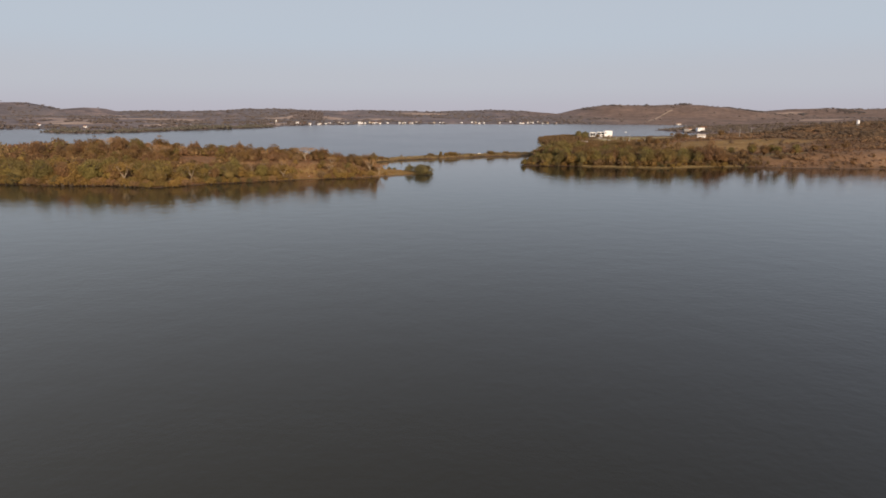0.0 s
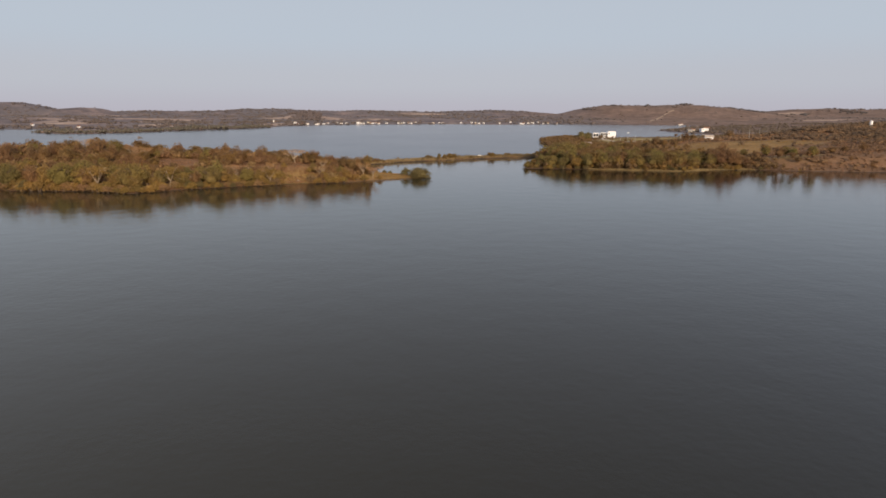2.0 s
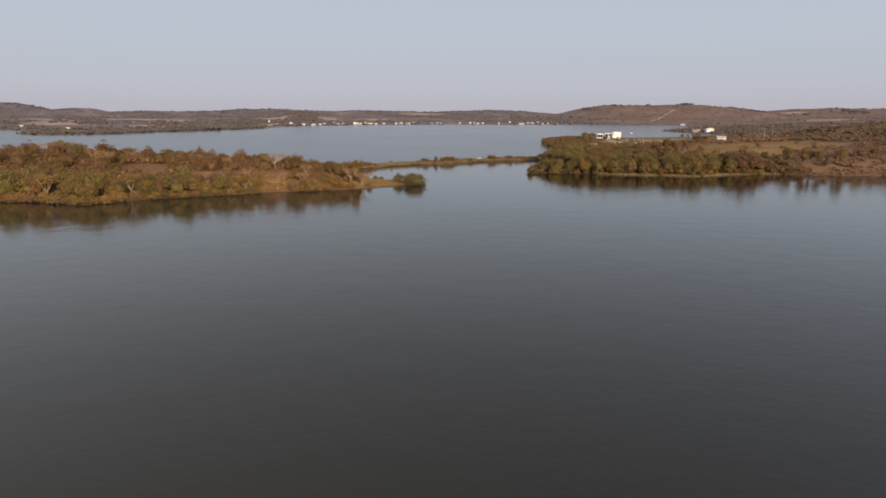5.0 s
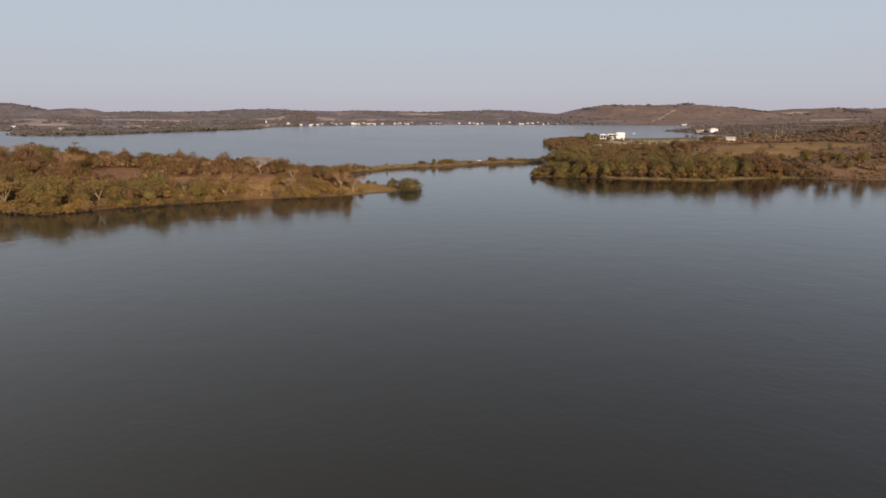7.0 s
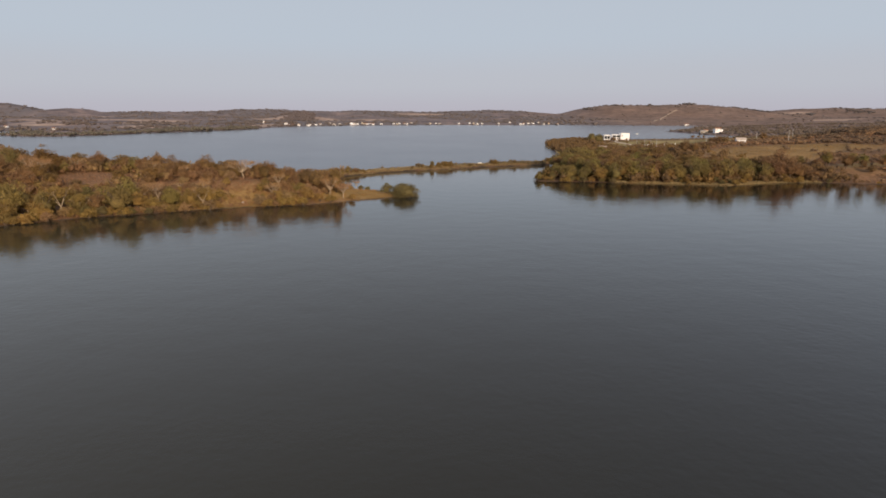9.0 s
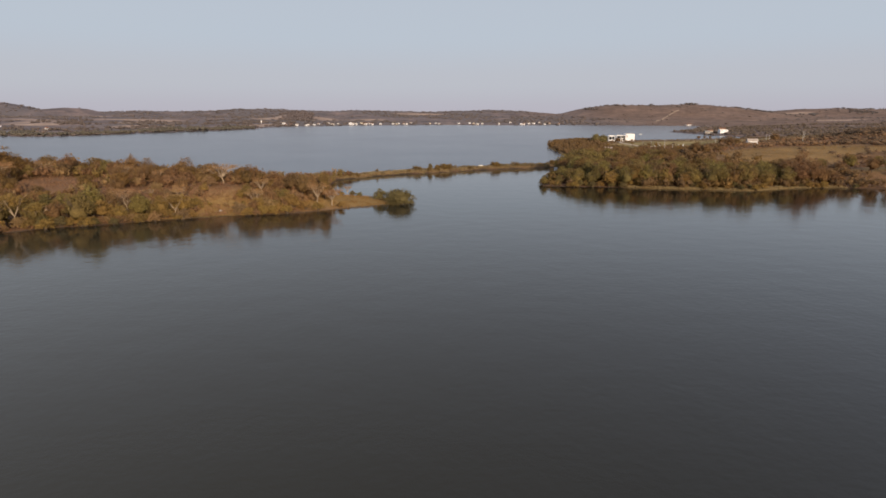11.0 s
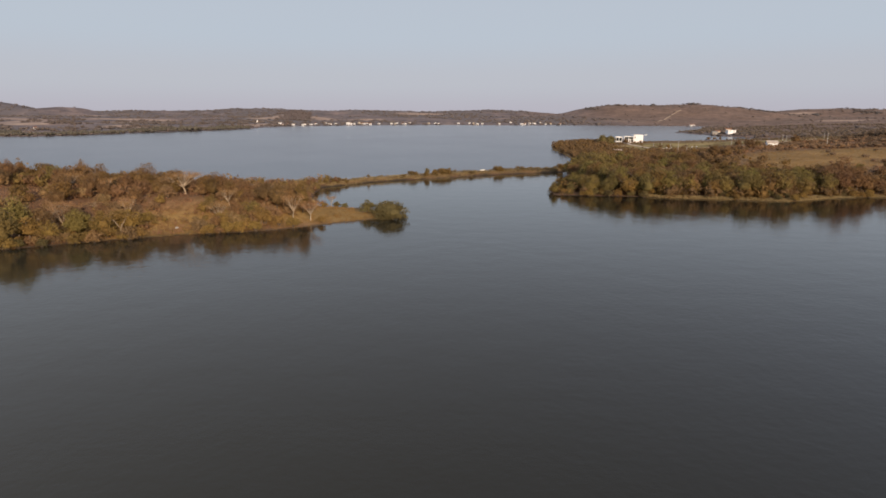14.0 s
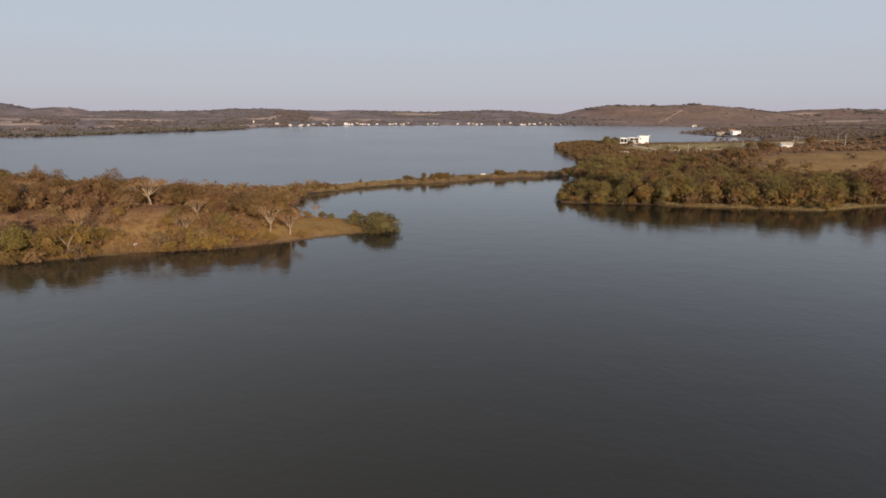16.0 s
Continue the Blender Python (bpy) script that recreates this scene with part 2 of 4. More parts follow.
MAIN_SHORE = [(47, 366), (59, 365), (83, 361), (96, 357), (117, 352), (128, 350), (140, 354), (150, 359), (165, 361), (185, 358), (210, 352),
              (250, 347), (320, 340), (420, 330), (700, 300), (1500, 250), (5200, 100), (5200, 5200), (-5200, 5200), (-5200, 1150),
              (-1500, 1130), (-820, 1170), (-740, 1200), (-690, 1120), (-640, 985), (-590, 955), (-530, 945), (-495, 1010), (-470, 1110),
              (-435, 1225), (-395, 1310), (-384, 1406), (-392, 1560)]
FAR_SHORE = [(-330, 1690), (-261, 1790), (-131, 1850), (15, 1930), (192, 1890), (360, 1912), (584, 1864), (715, 1809), (690, 1720), (620, 1600),
             (504, 1339), (425, 1239), (405, 1205), (409, 1145), (409, 1092), (408, 1032), (417, 1001), (440, 975), (452, 940), (405, 895), (379, 872), (345, 862), (315, 858), (259, 845),
             (186, 820), (134, 786), (112, 731), (101, 661), (101, 612), (97, 583), (93, 534), (88, 488), (72, 455), (60, 415), (52, 388)]
BEHIND = [(-5200, -1000), (-900, -800), (0, -900), (900, -760), (5200, -1000), (5200, -1600), (-5200, -1600)]
LANDS = [LEFT_SHORE, CAUSEWAY, MAIN_SHORE + FAR_SHORE, BEHIND]
# gentle rises and hills: x, y, height, reach along x, reach along y
RISES = [(140, 445, 2.6, 50, 38), (-110, 315, 5.4, 80, 40), (-72, 310, 1.8, 22, 16), (-185, 325, 4.8, 70, 42), (-270, 330, 5.0, 70, 50), (262, 520, 5.2, 90, 80), (195, 500, 3.4, 45, 60), (190, 690, 3.2, 60, 70), (430, 610, 11.5, 170, 135),
         (330, 440, 5.0, 95, 60), (375, 560, 4.6, 70, 55), (228, 385, 3.6, 55, 26), (320, 380, 5.0, 75, 34), (680, 520, 16.4, 250, 250), (900, 800, 14.7, 350, 300)]
HILLS = [(-1800, 2600, 50, 150, 300), (-2150, 2500, 50, 260, 300), (-1490, 2650, 34, 85, 220), (-1580, 3600, 23, 600, 300), (-930, 3600, 27, 330, 300),
         (-520, 2450, 24, 90, 160), (-440, 3500, 20, 260, 300), (380, 3600, 21, 380, 300), (660, 2700, 43, 150, 300), (850, 2700, 36, 140, 300),
         (1020, 2650, 35, 140, 300), (1200, 2700, 35, 160, 300), (1380, 2800, 12, 100, 250), (1620, 2900, 29, 180, 300), (1900, 2900, 25, 240, 300), (2250, 2800, 30, 350, 300),
         (0, 3700, 16, 500, 250)]


PASTURES = [(-890, 1930, 120, 60), (-583, 1333, 55, 45), (-853, 1442, 65, 40), (-700, 1560, 40, 60), (-780, 1750, 50, 90), (-960, 1600, 40, 60), (-1031, 1750, 90, 40), (-474, 1300, 45, 40), (-1290, 2450, 70, 60), (-565, 2225, 50, 110),
            (-403, 2315, 40, 80), (-440, 1630, 38, 105), (-107, 3425, 130, 80), (1480, 2700, 60, 40), (1250, 2050, 90, 50), (-250, 2350, 60, 50)]


def shore_distance(x, y, poly):
    """Metres inside (plus) or outside (minus) of a closed shoreline."""
    a = np.array(poly, float)
    b = np.roll(a, -1, 0)
    best = np.full(x.shape, 1e18)
    inside = np.zeros(x.shape, bool)
    for (ax, ay), (bx, by) in zip(a, b):
        dx, dy = bx - ax, by - ay
        t = np.clip(((x - ax) * dx + (y - ay) * dy) / (dx * dx + dy * dy), 0, 1)
        best = np.minimum(best, (x - ax - t * dx) ** 2 + (y - ay - t * dy) ** 2)
        if ay != by:
            inside ^= ((ay > y) != (by > y)) & (x < dx * (y - ay) / dy + ax)
    return np.where(inside, 1, -1) * np.sqrt(best)


def wobble(x, y, s):
    """A cheap, smooth, uneven wave between about -1 and 1."""
    return (np.sin(x / s + 1.7 * np.sin(y / s * 0.73)) + np.sin(y / s * 1.13 + 1.3 * np.sin(x / s * 0.61 + 2)) + 0.7 * np.sin((x + y) / s * 2.3)) / 2.7


def land(x, y):
    """Height over the water and distance from the shore."""
    x, y = np.asarray(x, float), np.asarray(y, float)
    d = [shore_distance(x, y, p) for p in LANDS]
    sd = np.maximum.reduce(d) + 0.8 * wobble(x, y, 4.0) + 0.9 * wobble(y, x, 11.0)
    h = np.where(sd > 0, 0.55 * (1 - np.exp(-np.maximum(sd, 0) / 3.5)), np.maximum(sd * 0.35, -4.0))
    inner = np.clip((sd - 2) / 25.0, 0, 1)
    inner = inner * inner * (3 - 2 * inner)
    rise = sum(k * np.exp(-((x - cx) / rx) ** 2 - ((y - cy) / ry) ** 2) for cx, cy, k, rx, ry in RISES)
    h = h + inner * (rise + 0.35 * wobble(x, y, 13.0))
    h = h + 1.3 * np.clip(d[1] / 4.5, 0, 1) ** 0.7 * (d[2] < 4) * (d[0] < 4)
    main = np.maximum(d[2], 0)
    farther = np.clip((y - 900) / 500, 0, 1)
    back = 1 - np.exp(-main / 800)
    hills = sum(k * np.exp(-((x - cx) / rx) ** 2 - ((y - cy) / ry) ** 2) for cx, cy, k, rx, ry in HILLS)
    h = h + farther * (24 * back + hills * np.clip(main / 250, 0, 1) + np.clip(main / 300, 0, 1) * (4.5 * wobble(x, y, 110.0) + 2.5 * wobble(y, x, 43.0)))
    return h, sd


def steps(*spans):
    out = [spans[0][0]]
    for start, end, size in spans:
        k = max(1, round((end - start) / size))
        out += [start + (end - start) * (i + 1) / k for i in range(k)]
    return np.array(out)


def mesh_object(name, verts, faces, mat, parent=None, smooth=False):
    me = bpy.data.meshes.new(name)
    me.from_pydata(verts, [], faces)
    me.update()
    if mat:
        me.materials.append(mat)
    if smooth:
        me.polygons.foreach_set("use_smooth", [True] * len(me.polygons))
    ob = new(name, me)
    if parent:
        ob.parent = parent
    return ob


GX = steps((-5000, -1500, 140), (-1500, -700, 40), (-700, -420, 16), (-420, -210, 6), (-210, 260, 1.6), (260, 460, 6), (460, 1600, 32), (1600, 5000, 140))
GY = steps((-1500, 150, 110), (150, 245, 15), (245, 420, 1.6), (420, 520, 4), (520, 1000, 12), (1000, 2000, 30), (2000, 2500, 25), (2500, 4700, 50))
gx, gy = np.meshgrid(GX, GY)
gz, gsd = land(gx, gy)
W, Hh = len(GX), len(GY)
idx = np.arange(W * Hh).reshape(Hh, W)
quads = np.stack([idx[:-1, :-1], idx[:-1, 1:], idx[1:, 1:], idx[1:, :-1]], -1).reshape(-1, 4)
ground = mesh_object("ground", np.stack([gx, gy, gz], -1).reshape(-1, 3).tolist(), quads.tolist(), ground_material(), smooth=True)
tagged(ground, "dry brown lake shore with scrub soil and straw grass", "ground", kind="structure")


def woodland(x, y):
    """Where the far hills are wooded: 1 in closed woods, 0 in the open."""
    w = wobble(x, y * 0.5, 150.0) + 0.7 * wobble(y * 0.7, x, 61.0) + 0.35 * wobble(x, y, 23.0)
    slope = np.exp(-((x - 950) / 420) ** 2 - ((y - 2200) / 330) ** 2)
    return np.clip(1.6 * w + 0.45 + 0.5 * np.clip((y - 2400) / 500, 0, 1) - 1.8 * slope, 0, 1)


def meadow(x, y):
    """How grassy the ground is: the open field, the spit's end, the house's meadow, the causeway's verge."""
    spots = [(184, 447, 20, 28), (213, 468, 26, 26), (245, 484, 32, 20), (215, 640, 80, 40), (310, 700, 60, 60), (-22, 318, 14, 12), (-46, 308, 13, 12), (-65, 291, 11, 10), (-66, 286, 10, 6),
             (215, 390, 18, 11)]
    m = sum(np.exp(-((x - a) / c) ** 2 - ((y - b) / d) ** 2) for a, b, c, d in spots)
    thin = 1 - 0.3 * np.exp(-((x - 215) / 70) ** 2 - ((y - 465) / 50) ** 2)
    return thin * np.clip(1.5 * m + 0.35 * wobble(x, y, 14.0) * np.clip(4 * m, 0, 1), 0, 1)


def clearing(x, y):
    """Bare pastures on the far hills: a few known ones, and others scattered by a wave pattern."""
    m = sum(np.exp(-(((x - a) / c) ** 2 + ((y - b) / d) ** 2) ** 2) for a, b, c, d in PASTURES)
    return np.clip(1.5 * m + 0.8 * np.clip(wobble(x, y * 0.5, 83.0) + 0.5 * wobble(y, x, 31.0) - 0.75, 0, 1), 0, 1) * np.clip((y - 850) / 200, 0, 1)


# leafless grows with distance and sets how much painted haze the ground takes
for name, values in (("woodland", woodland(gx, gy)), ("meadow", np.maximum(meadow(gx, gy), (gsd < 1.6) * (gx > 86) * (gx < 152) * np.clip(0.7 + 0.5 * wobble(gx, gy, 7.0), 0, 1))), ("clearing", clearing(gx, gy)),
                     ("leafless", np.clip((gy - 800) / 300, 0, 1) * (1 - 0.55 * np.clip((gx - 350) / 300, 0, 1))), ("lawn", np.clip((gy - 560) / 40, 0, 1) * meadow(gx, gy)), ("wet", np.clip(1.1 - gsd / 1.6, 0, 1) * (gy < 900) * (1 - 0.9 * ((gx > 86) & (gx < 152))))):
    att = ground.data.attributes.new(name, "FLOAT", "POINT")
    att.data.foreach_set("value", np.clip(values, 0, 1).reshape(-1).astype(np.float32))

WX, WY = steps((-5000, 5000, 500)), steps((-1500, 4700, 500))
wx, wy = np.meshgrid(WX, WY)
wi = np.arange(wx.size).reshape(wx.shape)
wq = np.stack([wi[:-1, :-1], wi[:-1, 1:], wi[1:, 1:], wi[1:, :-1]], -1).reshape(-1, 4)
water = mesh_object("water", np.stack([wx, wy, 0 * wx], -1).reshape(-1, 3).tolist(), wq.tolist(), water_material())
tagged(water, "calm grey-blue lake water reflecting trees and sky", "lake", kind="structure")


# ---- plants ----
def leaf_blades(rng, centres, size, outward=None, flat=0.0):
    """Small crooked leaf sprays, one ragged blade each, at the given centres."""
    k = len(centres)
    nrm = rng.normal(size=(k, 3))
    if outward is not None:
        nrm = nrm * 0.8 + outward * 0.9
    nrm /= np.linalg.norm(nrm, axis=1)[:, None] + 1e-9
    side = np.cross(nrm, rng.normal(size=(k, 3)))
    side /= np.linalg.norm(side, axis=1)[:, None] + 1e-9
    up = np.cross(nrm, side)
    s = size * rng.uniform(0.6, 1.35, k)[:, None]
    a, b = side * s * 0.62, up * s * rng.uniform(0.35, 0.8, k)[:, None] * 0.62
    bend = nrm * s * 0.15
    v = np.stack([centres - a - b * 0.5, centres + a * 0.3 - b * 0.6 + bend, centres + a * 0.8 + b], 1)
    return v.reshape(-1, 3), np.arange(k * 3).reshape(-1, 3)


def crown_points(rng, lobes, count):
    """Points in the outer shell of a few overlapping lobes, thinned so that gaps show between them."""
    vol = np.array([r[3] * r[4] * r[5] for r in lobes]) ** 0.7
    pick = rng.choice(len(lobes), count, p=vol / vol.sum())
    d = rng.normal(size=(count, 3))
    d /= np.linalg.norm(d, axis=1)[:, None]
    d[:, 2] = np.where(d[:, 2] < -0.35, -d[:, 2], d[:, 2])
    L = np.array(lobes)[pick]
    rad = rng.uniform(0.12, 1.0, count) ** 0.5 * rng.uniform(0.85, 1.16, count)
    return L[:, :3] + d * rad[:, None] * L[:, 3:], d


_ico = bmesh.new()
bmesh.ops.create_icosphere(_ico, subdivisions=2, radius=1.0)
BALL_V = np.array([v.co[:] for v in _ico.verts])
BALL_F = [tuple(v.index for v in f.verts) for f in _ico.faces]
_ico.free()


def core(rng, low, height, spread, share):
    """The dense inside of a crown: one rough lump."""
    mid, half = low + (height - low) * 0.40, (height - low) * 0.58
    k = share * (1 + 0.38 * rng.uniform(-1, 1, len(BALL_V)))
    v = BALL_V * k[:, None] * np.array([spread, spread, half]) + np.array([0, 0, mid])
    v[:, 2] = np.maximum(v[:, 2], 0.02)
    return v.tolist(), BALL_F


def dome_lobes(rng, low, height, spread, count, ragged=1.0):
    """Leaf masses set round a dome from the height low up to height, uneven in size and place."""
    lobes = []
    mid, half = low + (height - low) * 0.42, (height - low) * 0.58
    for i in range(count):
        up = 1.0 - 1.5 * (i + rng.uniform(0.1, 0.9)) / count
        a = 2.4 * i + rng.uniform(-0.9, 0.9)
        flat = math.sqrt(max(0.0, 1 - up * up))
        r = rng.uniform(0.20, 0.44)
        out = (1 - r) * rng.uniform(1 - 0.35 * ragged, 1 + 0.20 * ragged)
        lobes.append((math.cos(a) * flat * out * spread, math.sin(a) * flat * out * spread, mid + up * half * out * 1.05, r * spread * rng.uniform(0.9, 1.35), r * spread * rng.uniform(0.9, 1.35), r * half * rng.uniform(0.75, 1.1)))
    lobes.append((0, 0, mid, spread * 0.72, spread * 0.72, half * 0.8))
    return lobes


def tube(path, radii, sides=5):
    verts, faces = [], []
    for i, (p, r) in enumerate(zip(path, radii)):
        ahead = Vector(path[min(i + 1, len(path) - 1)]) - Vector(path[max(i - 1, 0)])
        q = ahead.to_track_quat("Z", "Y")
        for s in range(sides):
            a = 2 * math.pi * s / sides
            verts.append(tuple(Vector(p) + q @ Vector((r * math.cos(a), r * math.sin(a), 0))))
        if i:
            for s in range(sides):
                t = (s + 1) % sides
                faces.append(((i - 1) * sides + s, (i - 1) * sides + t, i * sides + t, i * sides + s))
    faces.append(tuple(range(len(verts) - sides, len(verts))))
    return verts, faces


def joined(pieces):
    verts, faces = [], []
    for v, f in pieces:
        k = len(verts)
        verts += [tuple(p) for p in v]
        faces += [tuple(int(i) + k for i in q) for q in f]
    return verts, faces


def skeleton_tree(rng, height, spread, fork, limbs, thick, levels=1):
    """Trunk and limbs; gives the tubes and the limb ends."""
    pieces, ends = [], []
    lean = rng.uniform(-0.06, 0.06, 2) * height
    top = (lean[0], lean[1], fork * height)
    pieces.append(tube([(0, 0, -0.3), (lean[0] * 0.5, lean[1] * 0.3, fork * height * 0.5), top], [thick * 1.25, thick, thick * 0.8], 5))
    turn = rng.uniform(0, 6.28)
    for i in range(limbs):
        a = turn + 6.28 * i / limbs + rng.uniform(-0.4, 0.4)
        reach = spread * rng.uniform(0.55, 1.0)
        rise = height * (0.98 - 0.22 * (reach / spread) ** 2 * rng.uniform(0.62, 1.12))
        end = (lean[0] + math.cos(a) * reach, lean[1] + math.sin(a) * reach, rise)
        mid = (lean[0] + math.cos(a) * reach * 0.52, lean[1] + math.sin(a) * reach * 0.52, top[2] + (rise - top[2]) * 0.5)
        pieces.append(tube([top, mid, end], [thick * 0.6, thick * 0.42, thick * 0.14], 4))
        ends.append(end)
        for k in range(levels * 3):
            f = rng.uniform(0.35, 0.95)
            base = tuple(mid[j] + (end[j] - mid[j]) * f for j in range(3))
            b = a + rng.uniform(-1.3, 1.3)
            ln = spread * rng.uniform(0.25, 0.5)
            tip = (base[0] + math.cos(b) * ln, base[1] + math.sin(b) * ln, base[2] + ln * rng.uniform(0.25, 0.9))
            pieces.append(tube([base, tip], [thick * 0.26, thick * 0.07], 3))
            ends.append(tip)
    return pieces, ends


def tree(name, label, category, seed, height, spread, leaf_mat, bark_mat, leaves, leaf_size, fork=0.35, limbs=5, thick=0.22, sparse=False, low=0.12, masses=18, dense=0.5):
    """A tree or tall bush: trunk with limbs, and a crown of many small clumps."""
    rng = np.random.RandomState(seed)
    root = new(name)
    tagged(root, label, category)
    pieces, ends = skeleton_tree(rng, height * 0.92, spread * 0.8, fork, limbs, thick, 2 if sparse else 1)
    v, f = joined(pieces)
    mesh_object("trunk", v, f, bark_mat, root)
    if sparse:
        lobes = [(x, y, z, spread * 0.36, spread * 0.36, height * 0.13) for x, y, z in ends]
    else:
        lobes = dome_lobes(rng, height * low, height, spread, masses)
    c, out = crown_points(rng, lobes, leaves)
    if not sparse:
        out = out * 0.35 + (c - np.array([0, 0, height * (low + 1) * 0.42])) / np.array([spread, spread, height * (1 - low) * 0.58])
    v, q = leaf_blades(rng, c, leaf_size, out * 0.9)
    v, q = joined([(v, q)] if sparse else [(v, q), core(rng, height * low, height, spread, dense)])
    mesh_object("crown", v, q, leaf_mat, root, smooth=True)
    return root


def bush(name, label, seed, height, spread, leaf_mat, leaves, leaf_size, masses=13, dense=0.5, ragged=1.0, sunk=0.1):
    """A many-stemmed bush, leafy to the ground."""
    rng = np.random.RandomState(seed)
    root = new(name)
    tagged(root, label, "shrub")
    stems = []
    for i in range(6):
        a = 1.05 * i + rng.uniform(-0.4, 0.4)
        e = (math.cos(a) * spread * 0.6, math.sin(a) * spread * 0.6, height * rng.uniform(0.45, 0.72))
        stems.append(tube([(0.1 * math.cos(a), 0.1 * math.sin(a), -0.2), (e[0] * 0.45, e[1] * 0.45, e[2] * 0.6), e], [0.09, 0.06, 0.02], 4))
    v, f = joined(stems)
    mesh_object("stem", v, f, bark_dark, root)
    lobes = dome_lobes(rng, -sunk * height, height, spread, masses, ragged)
    c, out = crown_points(rng, lobes, leaves)
    c[:, 2] = np.maximum(c[:, 2], 0.05)
    out = out * 0.35 + (c - np.array([0, 0, height * 0.4])) / np.array([spread, spread, height * 0.6])
    v, q = joined([leaf_blades(rng, c, leaf_size, out * 0.9), core(rng, 0.0, height, spread, dense)])
    mesh_object("crown", v, q, leaf_mat, root, smooth=True)
    return root


kinds = {}
for s in range(3):
    kinds["green", s] = tree("leafy_tree", "olive-green leafy tree with dense uneven crown", "tree", 10 + s, 7.0, 3.3, leaf_green, bark_dark, 1750, 0.40, 0.3, 5, 0.2)
    kinds["fresh", s] = tree("fresh_tree", "fresh green leafy tree with dense rounded crown", "tree", 100 + s, 7.0, 3.4, leaf_fresh, bark_dark, 1750, 0.40, 0.3, 5, 0.2)
    kinds["umber", s] = tree("umber_tree", "dark brown-green tree with rounded crown", "tree", 15 + s, 6.6, 3.3, leaf_umber, bark_dark, 1750, 0.40, 0.3, 5, 0.18)
    kinds["dusky", s] = tree("dusky_tree", "dark olive-brown tree with rounded crown", "tree", 70 + s, 7.0, 3.4, leaf_dusky, bark_dark, 1750, 0.40, 0.3, 5, 0.2)
    kinds["yellow", s] = tree("yellowing_tree", "yellow-green dry-season tree with thin crown", "tree", 20 + s, 5.6, 3.0, leaf_yellow, bark_tan, 1500, 0.35, 0.4, 6, 0.14, low=0.1, masses=12, dense=0.4)
    kinds["forked", s] = tree("forked_tree", "tall thin olive tree on pale forked trunks", "tree", 120 + s, 7.6, 3.4, leaf_yellow, bark_pale, 1400, 0.33, 0.3, 5, 0.16, low=0.45, masses=13, dense=0.16)
    kinds["brown", s] = tree("dry_tree", "rusty brown dry-season tree with withered crown", "tree", 30 + s, 7.4, 3.4, leaf_brown, bark_dark, 1750, 0.38, 0.32, 5, 0.2, dense=0.4)
    kinds["bare", s] = tree("bare_tree", "pale leafless tree with spreading whitish branches", "tree", 40 + s, 7.6, 3.5, twig_pale, bark_pale, 1700, 0.21, 0.34, 9, 0.165, True)
    kinds["bush", s] = bush("shrub", "low olive shrub leafy to the ground", 50 + s, 2.6, 1.9, leaf_yellow, 900, 0.34, dense=0.28)
    kinds["round", s] = bush("round_shrub", "large rounded olive shrub, leafy to the ground", 80 + s, 5.0, 4.6, leaf_bush, 5600, 0.36, 34, 0.58, 0.5, 0.5)
    kinds["thorn", s] = bush("thorn_shrub", "tan leafless thorn shrub with dense fine twigs", 90 + s, 2.7, 2.0, twig_grey, 900, 0.33, dense=0.26)
    kinds["dark", s] = bush("dark_shrub", "low dark green-brown shrub on the shore", 60 + s, 2.8, 2.0, leaf_bush, 900, 0.34, dense=0.34)
kinds["column", 0] = bush("columnar_tree", "slim dark columnar evergreen standing in the dry wood", 140, 6.0, 0.8, leaf_dusky, 500, 0.3, 16, 0.6, 0.5)
GROUPS = {"green": "leafy trees on the shore", "fresh": "fresh green trees", "forked": "pale-trunked trees on the spit", "yellow": "yellowing trees on the shore", "umber": "brown-green trees on the headland", "dusky": "dark rounded trees on the shore", "brown": "dry trees on the shore", "bare": "bare pale trees on the shore",
          "bush": "shrubs along the waterline", "dark": "dark shrubs along the waterline", "round": "large rounded shrubs", "thorn": "leafless thorn shrubs", "column": "columnar trees"}
for (kind, s), ob in kinds.items():
    tagged(ob, category="tree" if kind == "column" else "", group=GROUPS[kind])
used = set()


def put(kind, x, y, size, rng, sink=0.05, squash=1.0):
    """Sets one plant on the ground; the first of each build is moved, the rest are copies."""
    s = 0 if kind == "column" else rng.randint(3)
    z = float(land(np.array([x]), np.array([y]))[0][0])
    m = pose(x, y, max(z, 0.0) - sink, 0, 0, rng.uniform(0, 360))
    ob = kinds[kind, s]
    if (kind, s) in used:
        ob = copy_thing(ob, m)
    else:
        used.add((kind, s))
        ob.matrix_basis = m
    ob.scale = (size, size, size * squash)
    return ob


def spread_points(rng, x0, x1, y0, y1, gap):
    xs, ys = np.meshgrid(np.arange(x0, x1, gap), np.arange(y0, y1, gap))
    xs, ys = xs.ravel() + rng.uniform(-0.48, 0.48, xs.size) * gap, ys.ravel() + rng.uniform(-0.48, 0.48, ys.size) * gap
    z, sd = land(xs, ys)
    return xs, ys, z, sd


